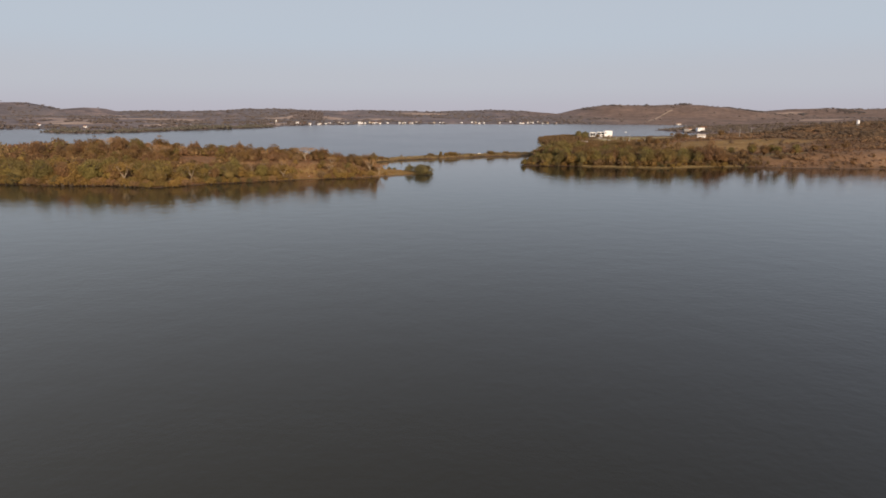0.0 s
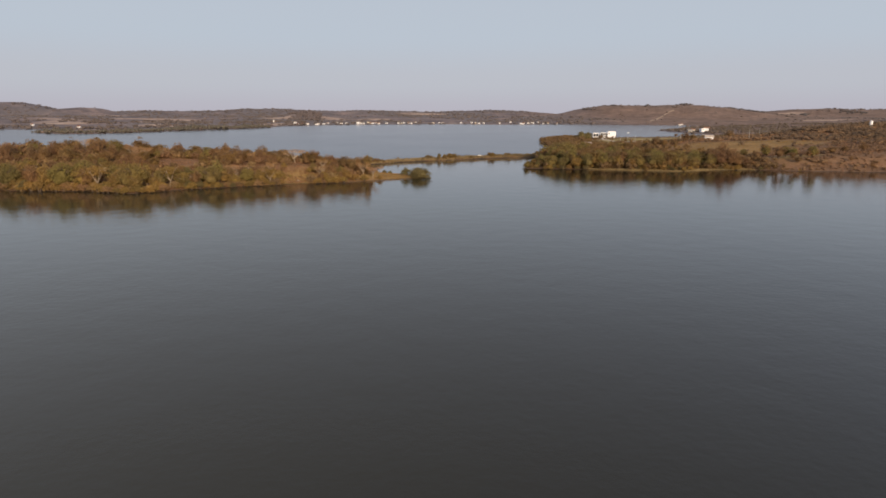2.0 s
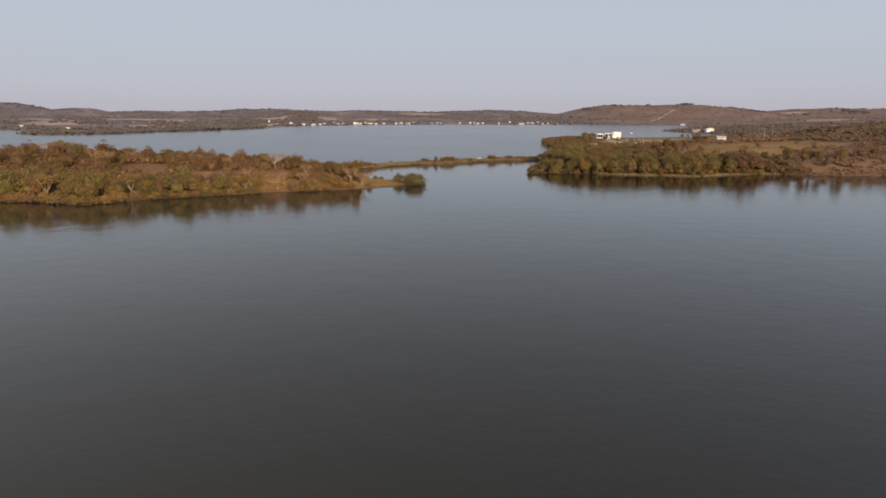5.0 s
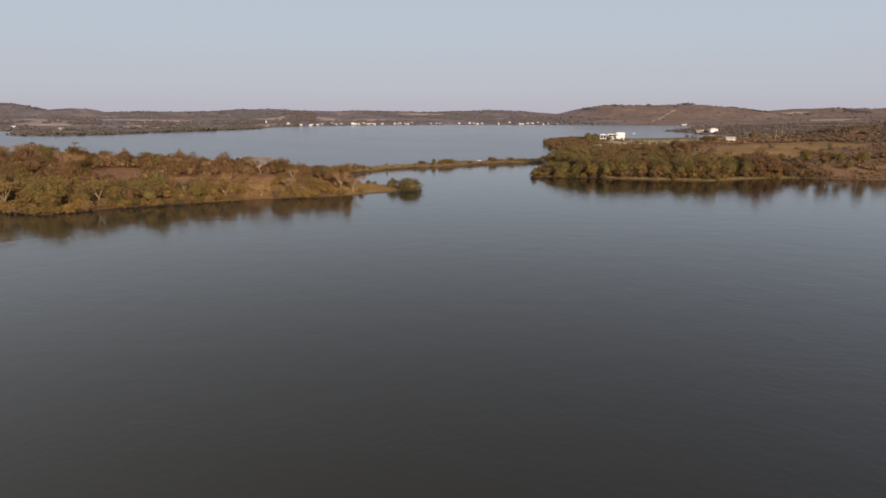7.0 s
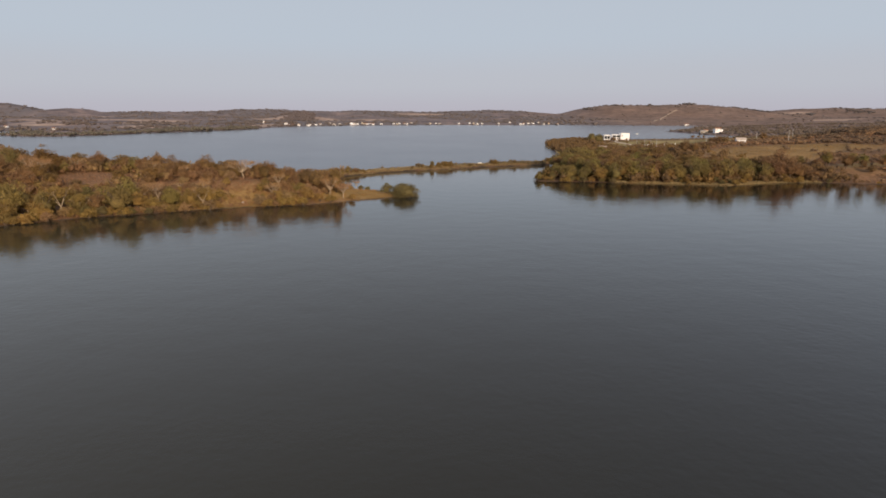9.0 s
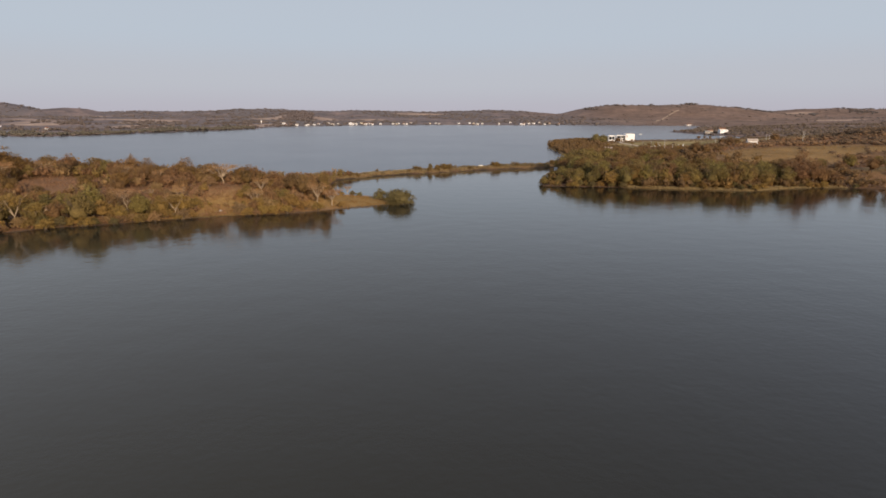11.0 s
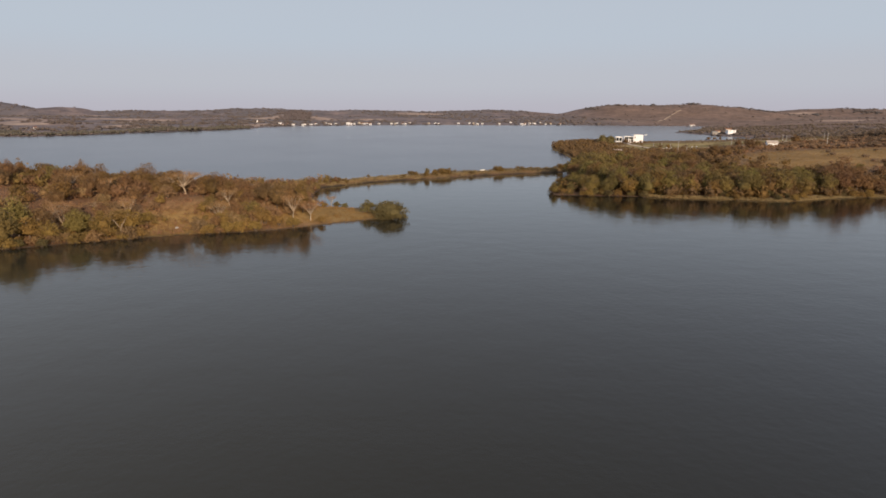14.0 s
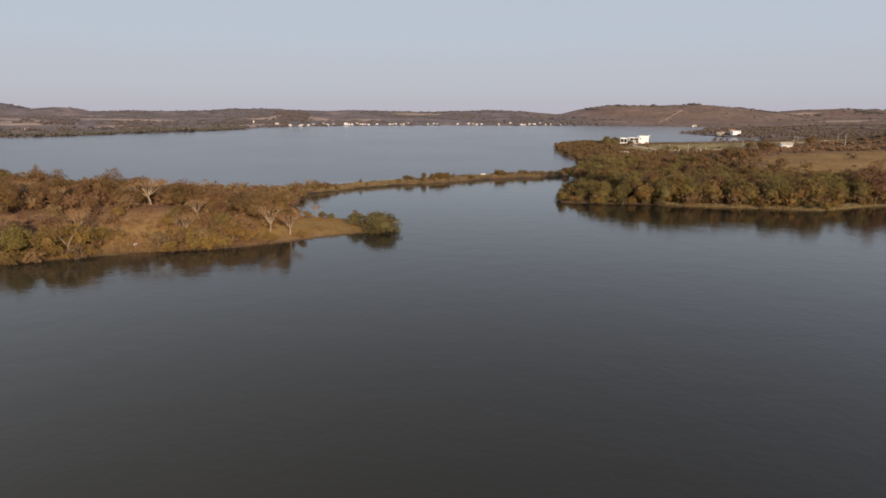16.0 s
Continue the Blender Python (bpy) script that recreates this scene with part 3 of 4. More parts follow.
HEROES = [("umber", -40, 312, 0.8, 0.9), ("brown", -35, 314, 0.6, 0.9), ("green", -46, 300, 0.85, 1.0), ("brown", -50, 298, 0.85, 1.0), ("thorn", -43, 302, 1.9, 1.0), ("bush", -43, 299, 1.5, 1.0), ("bare", -55, 297, 0.8, 1.0), ("yellow", -52, 293, 0.9, 1.0), ("brown", -53.5, 291.5, 0.6, 1.0), ("thorn", -49, 293.5, 1.7, 1.0), ("yellow", -43.5, 297, 1.05, 1.0), ("thorn", -57.5, 290, 1.4, 1.0), ("thorn", -46, 297, 1.6, 1.0), ("bush", -48, 294, 1.5, 1.0), ("bush", -39, 298, 1.2, 1.0), ("yellow", -59, 303, 0.8, 1.0), ("yellow", -78, 283, 1.1, 1.0), ("brown", -80, 287, 0.9, 1.1), ("forked", -74, 283, 0.95, 1.0), ("thorn", -71, 281, 1.3, 1.0), ("green", -83, 281, 1.0, 1.0), ("yellow", -73, 286, 1.2, 1.0), ("bare", -31, 334, 0.5, 1.0), ("dark", -29, 333, 0.8, 0.9), ("dark", -26, 331, 0.7, 0.9), ("bare", -41, 316, 0.8, 0.9),
          
          ("dark", -1.5, 433, 0.85, 1.2), ("bush", -33, 333, 0.7, 0.8), ("bare", -94, 290, 0.6, 1.0),
          ("bare", -75, 288, 0.7, 1.0), ("yellow", -77, 290, 0.8, 1.0), ("green", -231, 397, 1.4, 1.0), 
          ("dusky", -147, 342, 1.2, 1.0), ("green", -118, 330, 1.05, 1.0), ("dusky", -80, 329, 1.1, 1.0), ("dusky", -186, 330, 1.4, 1.0), ("umber", -176, 344, 1.5, 1.0), ("bare", -136, 300, 1.1, 1.0),
          ("dusky", -62, 313, 0.8, 1.1), ("umber", -57, 320, 0.75, 1.0), ("umber", 176, 706, 0.75, 0.8), ("round", 153.5, 699, 1.4, 1.3), ("round", 161, 703, 1.25, 1.3), ("umber", 303, 822, 0.8, 0.8), ("umber", 312, 827, 0.6, 0.9), ("umber", 318, 826, 0.55, 0.9), ("umber", -48, 318, 0.8, 1.0), ("umber", -44, 326, 0.75, 0.9), ("brown", -51, 309, 0.7, 0.9), ("umber", -39, 321, 0.6, 0.9),
          ("umber", -34, 317, 0.5, 0.8),
          ("umber", 163, 490, 1.4, 0.95), ("umber", 168, 486, 1.1, 0.9), ("brown", 195, 514, 1.25, 0.85), ("umber", 206, 527, 1.1, 0.8), ("umber", 222, 585, 1.1, 0.8), ("umber", 228, 582, 1.1, 0.8), ("umber", 258, 575, 1.2, 0.9), 
          ("umber", 190, 390, 0.9, 0.8), ("umber", 178, 403, 1.1, 0.85), ("brown", 157, 364.5, 1.4, 0.95), ("brown", 163, 366, 1.5, 0.95), ("umber", 168, 368, 1.35, 0.9), ("brown", 155, 371, 1.6, 0.95), ("brown", 161, 374, 1.75, 1.0), ("umber", 167, 376, 1.55, 0.95), ("brown", 173, 368, 0.85, 0.85), ("umber", 179, 372, 0.7, 0.8), ("umber", 158, 381, 1.6, 0.9), ("brown", 166, 384, 1.2, 0.9),
          ("umber", 205, 372, 0.8, 0.8), ("brown", 214, 378, 0.9, 0.8), ("umber", 236, 392, 1.0, 0.7), ("umber", 248, 398, 1.0, 0.7), ("brown", 262, 402, 1.1, 0.7), ("umber", 300, 396, 0.9, 0.7), ("umber", 336, 412, 1.0, 0.8)]
rng = np.random.RandomState(101)
# single trees that stand out
for kind, x, y, size, squash in HEROES:
    put(kind, x, y, size, rng, squash=squash)

KIND_SIZE = {"green": (7.0, 3.3), "fresh": (7.0, 3.4), "umber": (6.6, 3.3), "dusky": (7.0, 3.4), "yellow": (5.6, 3.0), "forked": (7.6, 3.4), "brown": (7.4, 3.4), "bare": (7.6, 3.5),
             "bush": (2.6, 1.9), "round": (5.0, 4.6), "thorn": (2.7, 2.0), "dark": (2.8, 2.0), "column": (6.0, 0.8)}
# trees that mark the spit: kind, x, y, height of the top over the water, half width
MARKS = [("bare", -70.4, 315.0, 13.6, 5.4), ("dusky", -65.2, 317.0, 12.2, 2.3), ("brown", -94.0, 341.0, 13.5, 4.6), ("column", -95.4, 336.0, 12.2, 0.9), ("umber", -108.6, 326.0, 14.3, 5.4),
         ("bare", -107.0, 321.0, 12.6, 3.6), ("dusky", -142.8, 351.0, 14.3, 2.8), ("dusky", -165.0, 372.0, 12.2, 3.4), ("dusky", -145.0, 316.0, 18.6, 5.6), ("umber", -184.0, 350.0, 18.4, 6.0),
         ("bare", -182.0, 345.0, 17.0, 4.4), ("bare", -75.3, 290.5, 9.4, 2.3), ("forked", -110.2, 267.0, 9.8, 4.6), ("forked", -142.0, 280.0, 10.4, 4.6), ("forked", -104.5, 268.0, 7.2, 3.4),
         ("thorn", -57.1, 312.8, 6.2, 2.4), ("bare", -55.3, 308.0, 9.2, 2.8), ("bare", -36.6, 304.5, 8.4, 3.6), ("bare", -31.8, 305.0, 6.0, 3.4), ("dusky", -35.5, 312.0, 11.2, 2.4),
         ("round", -10.0, 313.4, 5.4, 6.0), ("dark", -17.4, 319.0, 4.6, 3.2), ("umber", -47.0, 314.0, 10.6, 3.2), ("brown", -53.0, 316.0, 10.8, 3.4), ("umber", -60.0, 318.0, 11.0, 3.4), ("umber", -42.5, 311.0, 9.6, 2.8), ("brown", -50.0, 309.0, 8.8, 2.8), ("umber", -39.5, 316.0, 10.2, 3.0), ("brown", -56.5, 326.0, 10.2, 3.2), ("umber", -46.0, 325.0, 9.4, 3.0),
         ("brown", -77.0, 320.0, 11.8, 3.4), ("umber", -83.0, 323.0, 12.0, 3.6), ("brown", -88.0, 330.0, 11.6, 3.4), ("umber", -99.0, 332.0, 11.8, 3.6), ("dusky", -117.0, 335.0, 11.8, 3.4), ("umber", -126.0, 338.0, 11.6, 3.6),
         ("bare", -91.9, 290.5, 8.2, 2.8), ("bare", -91.1, 284.0, 6.6, 2.2), ("bare", -94.9, 273.5, 4.2, 1.7), ("bare", -87.0, 297.0, 7.2, 3.0), ("forked", -112.0, 283.0, 8.4, 3.0), ("bare", -141.5, 330.0, 13.6, 4.2)]
for kind, x, y, top, wide in MARKS:
    z = max(0.0, float(land(np.array([x]), np.array([y]))[0][0]))
    tall_, half = KIND_SIZE[kind]
    put(kind, x, y, wide / half, rng, squash=(top - z) / tall_ * half / wide)

PALE = [(x, y) for kind, x, y, top, wide in MARKS if kind in ("bare", "forked") and (top > 8.5 or x > -60)]


def before_pale(x, y):
    """Whether a spot lies just in front of one of the pale trees, seen from the lake."""
    return np.any([(np.abs(np.asarray(x) - mx - 0.34 * (my - np.asarray(y))) < 2.6) & (my - np.asarray(y) > 0.3) & (my - np.asarray(y) < 10.5) for mx, my in PALE], axis=0)


# the wooded spit: shrubs at the waterline, thin trees behind, taller ones on the crest
def grass_gap(x, y, sd):
    """The open straw banks of the spit: its low end, and a bay in the shrubs."""
    return (x > -50 and 300 < y < 340) or (abs(x + 63) < 6.5 + 2 * math.sin(y * 0.9) and sd < 10) or (abs(x + 33) < 12 and y < 305 and sd > 3)


def glade(x, y):
    """The open russet meadow on the spit's back."""
    return ((x + 121) / 15) ** 2 + ((y - 306) / 16) ** 2 < 1


def low_bank(x):
    """How much lower the shore wood stays below the meadow."""
    return 1.0 - 0.24 * math.exp(-((x + 108) / 14) ** 2)


def tall(x):
    """The wood grows taller away from the spit's end."""
    return 1.0 + 0.45 * min(1.0, max(0.0, (-x - 100) / 55))


rng = np.random.RandomState(102)
X, Y, Z, SD = spread_points(rng, -205, -24, 250, 330, 2.6)
for x, y, z, sd in zip(X, Y, Z, SD):
    if not -0.9 < sd < 4.5 or rng.rand() > (0.16 if grass_gap(x, y, sd) else (0.92 if x < -72 else 0.66)) or (before_pale(x, y) and rng.rand() < 0.7):
        continue
    r = rng.rand()
    put("bush" if r < 0.5 else ("thorn" if r < 0.85 else "dark"), x, y, rng.uniform(0.7, 1.25) * tall(x), rng)
rng = np.random.RandomState(103)
X, Y, Z, SD = spread_points(rng, -205, -36, 250, 345, 4.8)
for x, y, z, sd in zip(X, Y, Z, SD):
    if sd < (1.0 if x < -74 else 4.5) or (x > -92 and sd < 4.5 and rng.rand() < 0.35) or (grass_gap(x, y, sd) and rng.rand() < 0.85) or before_pale(x, y) or glade(x, y):
        continue
    r = rng.rand()
    if sd < 11:
        if x < -92:
            put("forked" if r < 0.06 else ("yellow" if r < 0.42 else ("green" if r < 0.86 else ("thorn" if r < 0.9 else "brown"))), x, y, rng.uniform(1.15, 1.5) * (1.0 if r < 0.3 or r > 0.58 else 1.15) * (1.35 if 0.86 <= r < 0.9 else 1.0) * low_bank(x), rng)
        elif x < -72 or rng.rand() < 0.75:
            put("yellow" if r < 0.42 else ("thorn" if r < 0.58 else ("bare" if r < 0.67 else ("brown" if r < 0.77 else "green"))), x, y, rng.uniform(0.7, 1.1) * tall(x) * (1.0 + 0.25 * min(1.0, max(0.0, (-x - 72) / 15))), rng)
    elif sd < 27:
        if x < -138 and rng.rand() < 0.85:
            put("forked" if r < 0.06 else ("yellow" if r < 0.46 else ("green" if r < 0.74 else ("thorn" if r < 0.80 else "brown"))), x, y, rng.uniform(0.8, 1.15) * (0.84 if x < -150 else 1.0), rng)
        elif rng.rand() < 0.72:
            put("yellow" if r < 0.16 else ("bare" if r < 0.24 else ("thorn" if r < 0.82 else "brown")), x, y, rng.uniform(0.45, 0.8) * tall(x) * (1.95 if 0.24 <= r < 0.82 else 1.0) * (0.5 if -128 < x < -98 and y < 300 else 1.0), rng)
    elif rng.rand() < 0.66:
        put("brown" if r < 0.36 else ("dusky" if r < 0.54 else ("umber" if r < 0.90 else ("green" if r < 0.94 else ("bare" if r < 0.97 else "yellow")))), x, y, (0.46 + 0.56 * rng.rand() ** 1.6) * (0.55 + 0.45 * tall(x)), rng, squash=rng.uniform(0.85, 1.3))

# the headland's waterline and shore wood
rng = np.random.RandomState(104)
X, Y, Z, SD = spread_points(rng, 42, 200, 343, 420, 3.0)
for x, y, z, sd in zip(X, Y, Z, SD):
    if math.hypot(x - 66, y - 439) < 5 or not -0.6 < sd < 3.5 or rng.rand() > (0.7 if x < 84 or 108 < x < 114 or 152 < x < 172 else 0.12):
        continue
    put("dark" if rng.rand() < 0.25 else "bush", x, y, rng.uniform(0.6, 1.15), rng)
# a skirt of shrubs in front of the headland's trunks
rng = np.random.RandomState(115)
X, Y, Z, SD = spread_points(rng, 84, 172, 343, 385, 3.0)
for x, y, z, sd in zip(X, Y, Z, SD):
    if 4.4 < sd < 8.5 and rng.rand() < 0.7:
        put("bush" if rng.rand() < 0.9 else "dark", x, y, rng.uniform(0.8, 1.4), rng)
rng = np.random.RandomState(105)
X, Y, Z, SD = spread_points(rng, 44, 225, 345, 480, 5.1)
for x, y, z, sd in zip(X, Y, Z, SD):
    if math.hypot(x - 66, y - 439) < 6 or sd < 0.3 or (84 < x < 152 and sd < 4.6) or sd > 60 or (x < 80 and y > 440) or (x > 140 and sd > 42 and rng.rand() < 0.85) or (x > 154 and (sd < 26 or rng.rand() < 0.85)) or (x < 66 and y > 395) or (y > 410 and rng.rand() < 0.35):
        continue
    r, point = rng.rand(), min(1.0, max(0.42, (x - 40) / 32)) if y < 420 else 1.0
    if sd < 6:
        put("dark" if r < 0.12 else ("yellow" if r < 0.28 else ("green" if r < 0.82 else "umber")), x, y, rng.uniform(0.8, 1.1) * (1.75 if r < 0.12 else 1.25) * point, rng)
    else:
        put(("fresh" if rng.rand() < 0.22 else "green") if r < (0.62 if sd < 25 else 0.2) else ("umber" if r < 0.80 else ("dusky" if r < 0.92 else "yellow")), x, y, rng.uniform(0.85, 1.25) * (1.22 if sd < 22 else (1.0 if y < 410 else (0.75 if x < 90 else 0.9))) * point, rng)
rng = np.random.RandomState(114)
X, Y, Z, SD = spread_points(rng, 168, 345, 330, 402, 6.4)
for x, y, z, sd in zip(X, Y, Z, SD):
    r = rng.rand()
    if 0.4 < sd < 34 and rng.rand() < 0.10 + 0.14 * float(wobble(np.array(x), np.array(y), 9.0)):
        put("brown" if r < 0.32 else ("umber" if r < 0.62 else ("bush" if r < 0.85 else "bare")), x, y, rng.uniform(0.35, 0.7), rng)


_ico = bmesh.new()
bmesh.ops.create_icosphere(_ico, subdivisions=1, radius=1.0)
LUMP_V = np.array([v.co[:] for v in _ico.verts])
LUMP_F = [tuple(v.index for v in f.verts) for f in _ico.faces]
_ico.free()


def plant_stuff(name, label, category, rng, xs, ys, zs, heights, mat, leaves, leaf_share, wide=0.5, core=True, share=0.5):
    """Plants past counting: leaf clumps of all of them in one mesh."""
    n = len(xs)
    d = rng.normal(size=(n, leaves, 3))
    d /= np.linalg.norm(d, axis=2)[..., None]
    rad = rng.uniform(0.3, 1.0, (n, leaves, 1)) ** 0.5
    h = heights[:, None]
    lump = 1 + 0.25 * np.sin(d[..., 0] * 5 + h) * np.cos(d[..., 1] * 4)
    c = d * rad * np.stack([h * wide * lump, h * wide * lump, h * 0.5 * lump], -1)
    c += np.stack([np.broadcast_to(xs[:, None], h.shape), np.broadcast_to(ys[:, None], h.shape), zs[:, None] + h * 0.5], -1)
    size = np.repeat(heights, leaves) * leaf_share
    v, q = leaf_blades(rng, c.reshape(-1, 3), 1.0, d.reshape(-1, 3) * 0.9)
    centre = np.repeat(c.reshape(-1, 3), 3, 0)
    v = centre + (v - centre) * np.repeat(size, 3)[:, None]
    faces = q.tolist()
    if core:
        k = 12
        lump = LUMP_V[None] * (1 + 0.25 * rng.uniform(-1, 1, (n, k, 1))) * np.stack([heights * wide, heights * wide, heights * 0.5], -1)[:, None, :] * share
        lump += np.stack([xs, ys, zs + heights * 0.48], -1)[:, None, :]
        base = len(v) + np.arange(n)[:, None, None] * k
        v = np.concatenate([v, lump.reshape(-1, 3)])
        faces += (base + np.array(LUMP_F)[None]).reshape(-1, 3).tolist()
    ob = mesh_object(name, v.tolist(), faces, mat, smooth=True)
    return tagged(ob, label, category, kind="stuff")


rng = np.random.RandomState(106)
# scrub filling the spit and its back
X, Y, Z, SD = spread_points(rng, -330, -30, 250, 400, 2.7)
keep = (SD > 1.0) & ~glade(X, Y) & ~((X > -34) & (Y > 303) & (Y < 340)) & ~((X > -45) & (Y > 296) & (Y < 313)) & ~((np.abs(X + 63 + 3 * wobble(Y, X, 2.1)) < 5.5 + 3 * rng.rand(len(X))) & (SD < 6 + 6 * rng.rand(len(X)))) & ((X > -215) | (rng.rand(len(X)) < 0.45)) & ~((np.abs(X + 97) < 9) & (np.abs(SD - 27) < 4)) & ~((np.abs(X + 68.5) < 5) & (np.abs(Y - 306) < 9))
X, Y, Z, SD = X[keep], Y[keep], Z[keep], SD[keep]
hts = np.where(SD > 27, rng.uniform(1.6, 4.0, len(X)), np.where(SD > 9, rng.uniform(0.8, 2.1, len(X)), rng.uniform(1.0, 2.6, len(X))))
hts = np.where((X < -200) | (Y > 345), hts * 1.5, hts) * (1 + 0.3 * np.clip((-X - 100) / 55, 0, 1))
hts = np.where((X > -64) & (Y > 314) & (SD > 8), rng.uniform(2.2, 4.2, len(X)), hts) * np.where(before_pale(X, Y), 0.45, 1.0)
tone = rng.rand(len(X)) + np.where(SD < 14, 0.35, -0.1) - np.where((X > -75) & (Y > 312), 0.3, 0.0)
for name, label, pick, mat in (("dry_scrub", "rusty brown dry scrub covering the wooded spit", tone < 0.4, leaf_brown),
                               ("twig_scrub", "grey-brown leafless scrub covering the wooded spit", (tone >= 0.4) & (tone < 0.7), twig_grey),
                               ("olive_scrub", "yellow-green scrub covering the wooded spit", tone >= 0.7, leaf_yellow)):
    plant_stuff(name, label, "scrub", rng, X[pick], Y[pick], Z[pick], hts[pick], mat, 70, 0.22, 0.6)

rng = np.random.RandomState(118)
# russet grass of the meadow on the spit's back
X, Y, Z, SD = spread_points(rng, -137, -105, 289, 323, 0.95)
keep = glade(X, Y)
X, Y, Z = X[keep], Y[keep], Z[keep]
plant_stuff("meadow_grass", "low russet grass on the spit's open back", "grass", rng, X, Y, Z - 0.1, rng.uniform(0.35, 0.8, len(X)) * (1 + 0.5 * wobble(X, Y, 3.0)), leaf_russet, 12, 0.42, 1.1, core=False)

rng = np.random.RandomState(107)
# scrub on the headland and the slope beside it
X, Y, Z, SD = spread_points(rng, 44, 640, 330, 830, 4.9)
m = meadow(X, Y)
keep = (SD > 1.5) & ~((X < 86) & (Y > 438) & (Y < 500)) & ~((X < 69) & (Y > 395) & (Y < 450)) & (rng.rand(len(X)) > np.clip(1.5 * m, 0, np.where(Y > 560, 0.86, 0.95))) & (X < Y * 1.0 - 40) & ((X < 195) | (rng.rand(len(X)) < 0.72 + 0.6 * wobble(X, Y * 1.5, 21.0)))
X, Y, Z, SD, m = X[keep], Y[keep], Z[keep], SD[keep], m[keep]
hts = rng.uniform(1.4, 4.4, len(X)) * np.where(X > 190, 0.62, 1.1) * np.where((Y > 640) & (X > 140), 0.6, 1.0) * np.where((X > 330) & (Y > 480), 1.5, 1.0) * np.where((X > 150) & (X < 300) & (Y > 515), 0.78, 1.0)
hts = np.where((SD < 45) & (X < 158) & (X > 66), np.maximum(hts, rng.uniform(3.0, 5.0, len(X))), hts)
tone = rng.rand(len(X)) + np.where(X > 200, 0.18, 0.0)
slope = X > 200 + 14 * wobble(Y, X, 9.0)
far = slope & ((X > 470) | (Y > 640))
for name, label, pick, mat in (("headland_scrub", "dark olive scrub on the headland", (tone < 0.2) & ~slope, leaf_dusky),
                               ("umber_scrub", "brown-green scrub on the headland", (tone >= 0.2) & ~slope, leaf_umber),
                               ("upland_scrub", "dark brown dry scrub on the upper slope", far, leaf_crest)):
    plant_stuff(name, label, "scrub", rng, X[pick], Y[pick], Z[pick], hts[pick], mat, 36 if mat is leaf_crest else 55, 0.3, 0.8 if mat is leaf_crest else 0.66)
X, Y, Z, SD = spread_points(rng, 190, 470, 336, 640, 3.7)
m = meadow(X, Y)
lush = wobble(X, Y * 1.6, 23.0) + 0.6 * wobble(Y * 1.4, X, 10.0)
keep = (SD > 1.5) & (X > 200 + 14 * wobble(Y, X, 9.0)) & (X < Y * 1.0 - 30) & (rng.rand(len(X)) > np.clip(1.6 * m, 0, 0.96)) & (rng.rand(len(X)) < (0.8 + 0.5 * lush) * np.where((X < 330) & (Y > 490), 0.45, 1.0))
X, Y, Z, SD, lush = X[keep], Y[keep], Z[keep], SD[keep], lush[keep]
hts = rng.uniform(0.8, 1.5, len(X)) * (1.2 + 0.7 * np.clip(lush, -0.6, 1)) * np.clip(0.65 + SD / 40, 0, 1.3) * np.where((X > 330) & (Y > 480), 1.4, 1.0)
high = Y + 12 * wobble(X, Y, 13.0) > 455
plant_stuff("slope_scrub", "russet-brown dry scrub covering the slope", "scrub", rng, X[~high], Y[~high], Z[~high] - 0.1, hts[~high], leaf_slope, 30, 0.34, 0.95, share=0.55)
plant_stuff("crest_scrub", "dark brown thicket along the slope's crest", "scrub", rng, X[high], Y[high], Z[high] - 0.1, 1.15 * hts[high], leaf_crest, 30, 0.34, 1.2, share=0.55)

rng = np.random.RandomState(108)
# low bushes along the causeway
n = 900
t = rng.rand(n)
X = np.interp(t, [0, .3, .6, 1], [-46, -8, 34, 95]) + rng.uniform(-4.5, 4.5, n)
Y = np.interp(t, [0, .3, .6, 1], [396, 427, 453, 477]) + rng.uniform(-4.5, 4.5, n)
Z, SD = land(X, Y)
keep = (SD > -0.2) & (rng.rand(n) < np.interp(t, [0, 0.25, 0.4, 1], [0.3, 0.35, 0.75, 0.9])) & (np.hypot(X - 26.5, Y - 450) > 4) & (np.hypot(X - 66.5, Y - 439) > 6)
X, Y, Z, t = X[keep], Y[keep], Z[keep], t[keep]
clump = wobble(X * 1.0, Y * 0.3, 2.3) > 0.2
hts = rng.uniform(0.6, 1.9, len(X)) * np.interp(t, [0, 0.4, 1], [0.7, 0.95, 1.1])
plant_stuff("causeway_scrub", "low dusky olive bushes on the causeway", "scrub", rng, X[clump], Y[clump], Z[clump], 1.5 * hts[clump], leaf_dusky, 80, 0.26, 0.55)
plant_stuff("causeway_brush", "tan dry brush along the causeway", "scrub", rng, X[~clump], Y[~clump], Z[~clump], 0.7 * hts[~clump], brush_tan, 40, 0.32, 0.8)

rng = np.random.RandomState(109)
# far woods over the hills and along the far shore
n = 28000
X = rng.uniform(-2900, 2900, n)
Y = 880 + 3200 * rng.rand(n) ** 1.2
Z, SD = land(X, Y)
thick = woodland(X, Y)
keep = (SD > 3) & (np.abs(X) < Y * 0.8 + 100) & ((rng.rand(n) < 0.06 + 0.94 * thick) | (SD < 45)) & (rng.rand(n) > 0.96 * clearing(X, Y))
X, Y, Z, SD = X[keep], Y[keep], Z[keep], SD[keep]
dense = thick[keep] + rng.uniform(-0.3, 0.3, len(X)) > 0.5
tops = rng.uniform(1.6, 3.8, len(X)) + 2.2 * (rng.rand(len(X)) < 0.10) + 1.0 * dense
plant_stuff("far_woods", "grey-brown dry woodland on the far hills, haze in its colour", "woods", rng, X[~dense], Y[~dense], Z[~dense] - 0.6, tops[~dense], leaf_far_haze, 6, 0.5, 1.3, share=0.75)
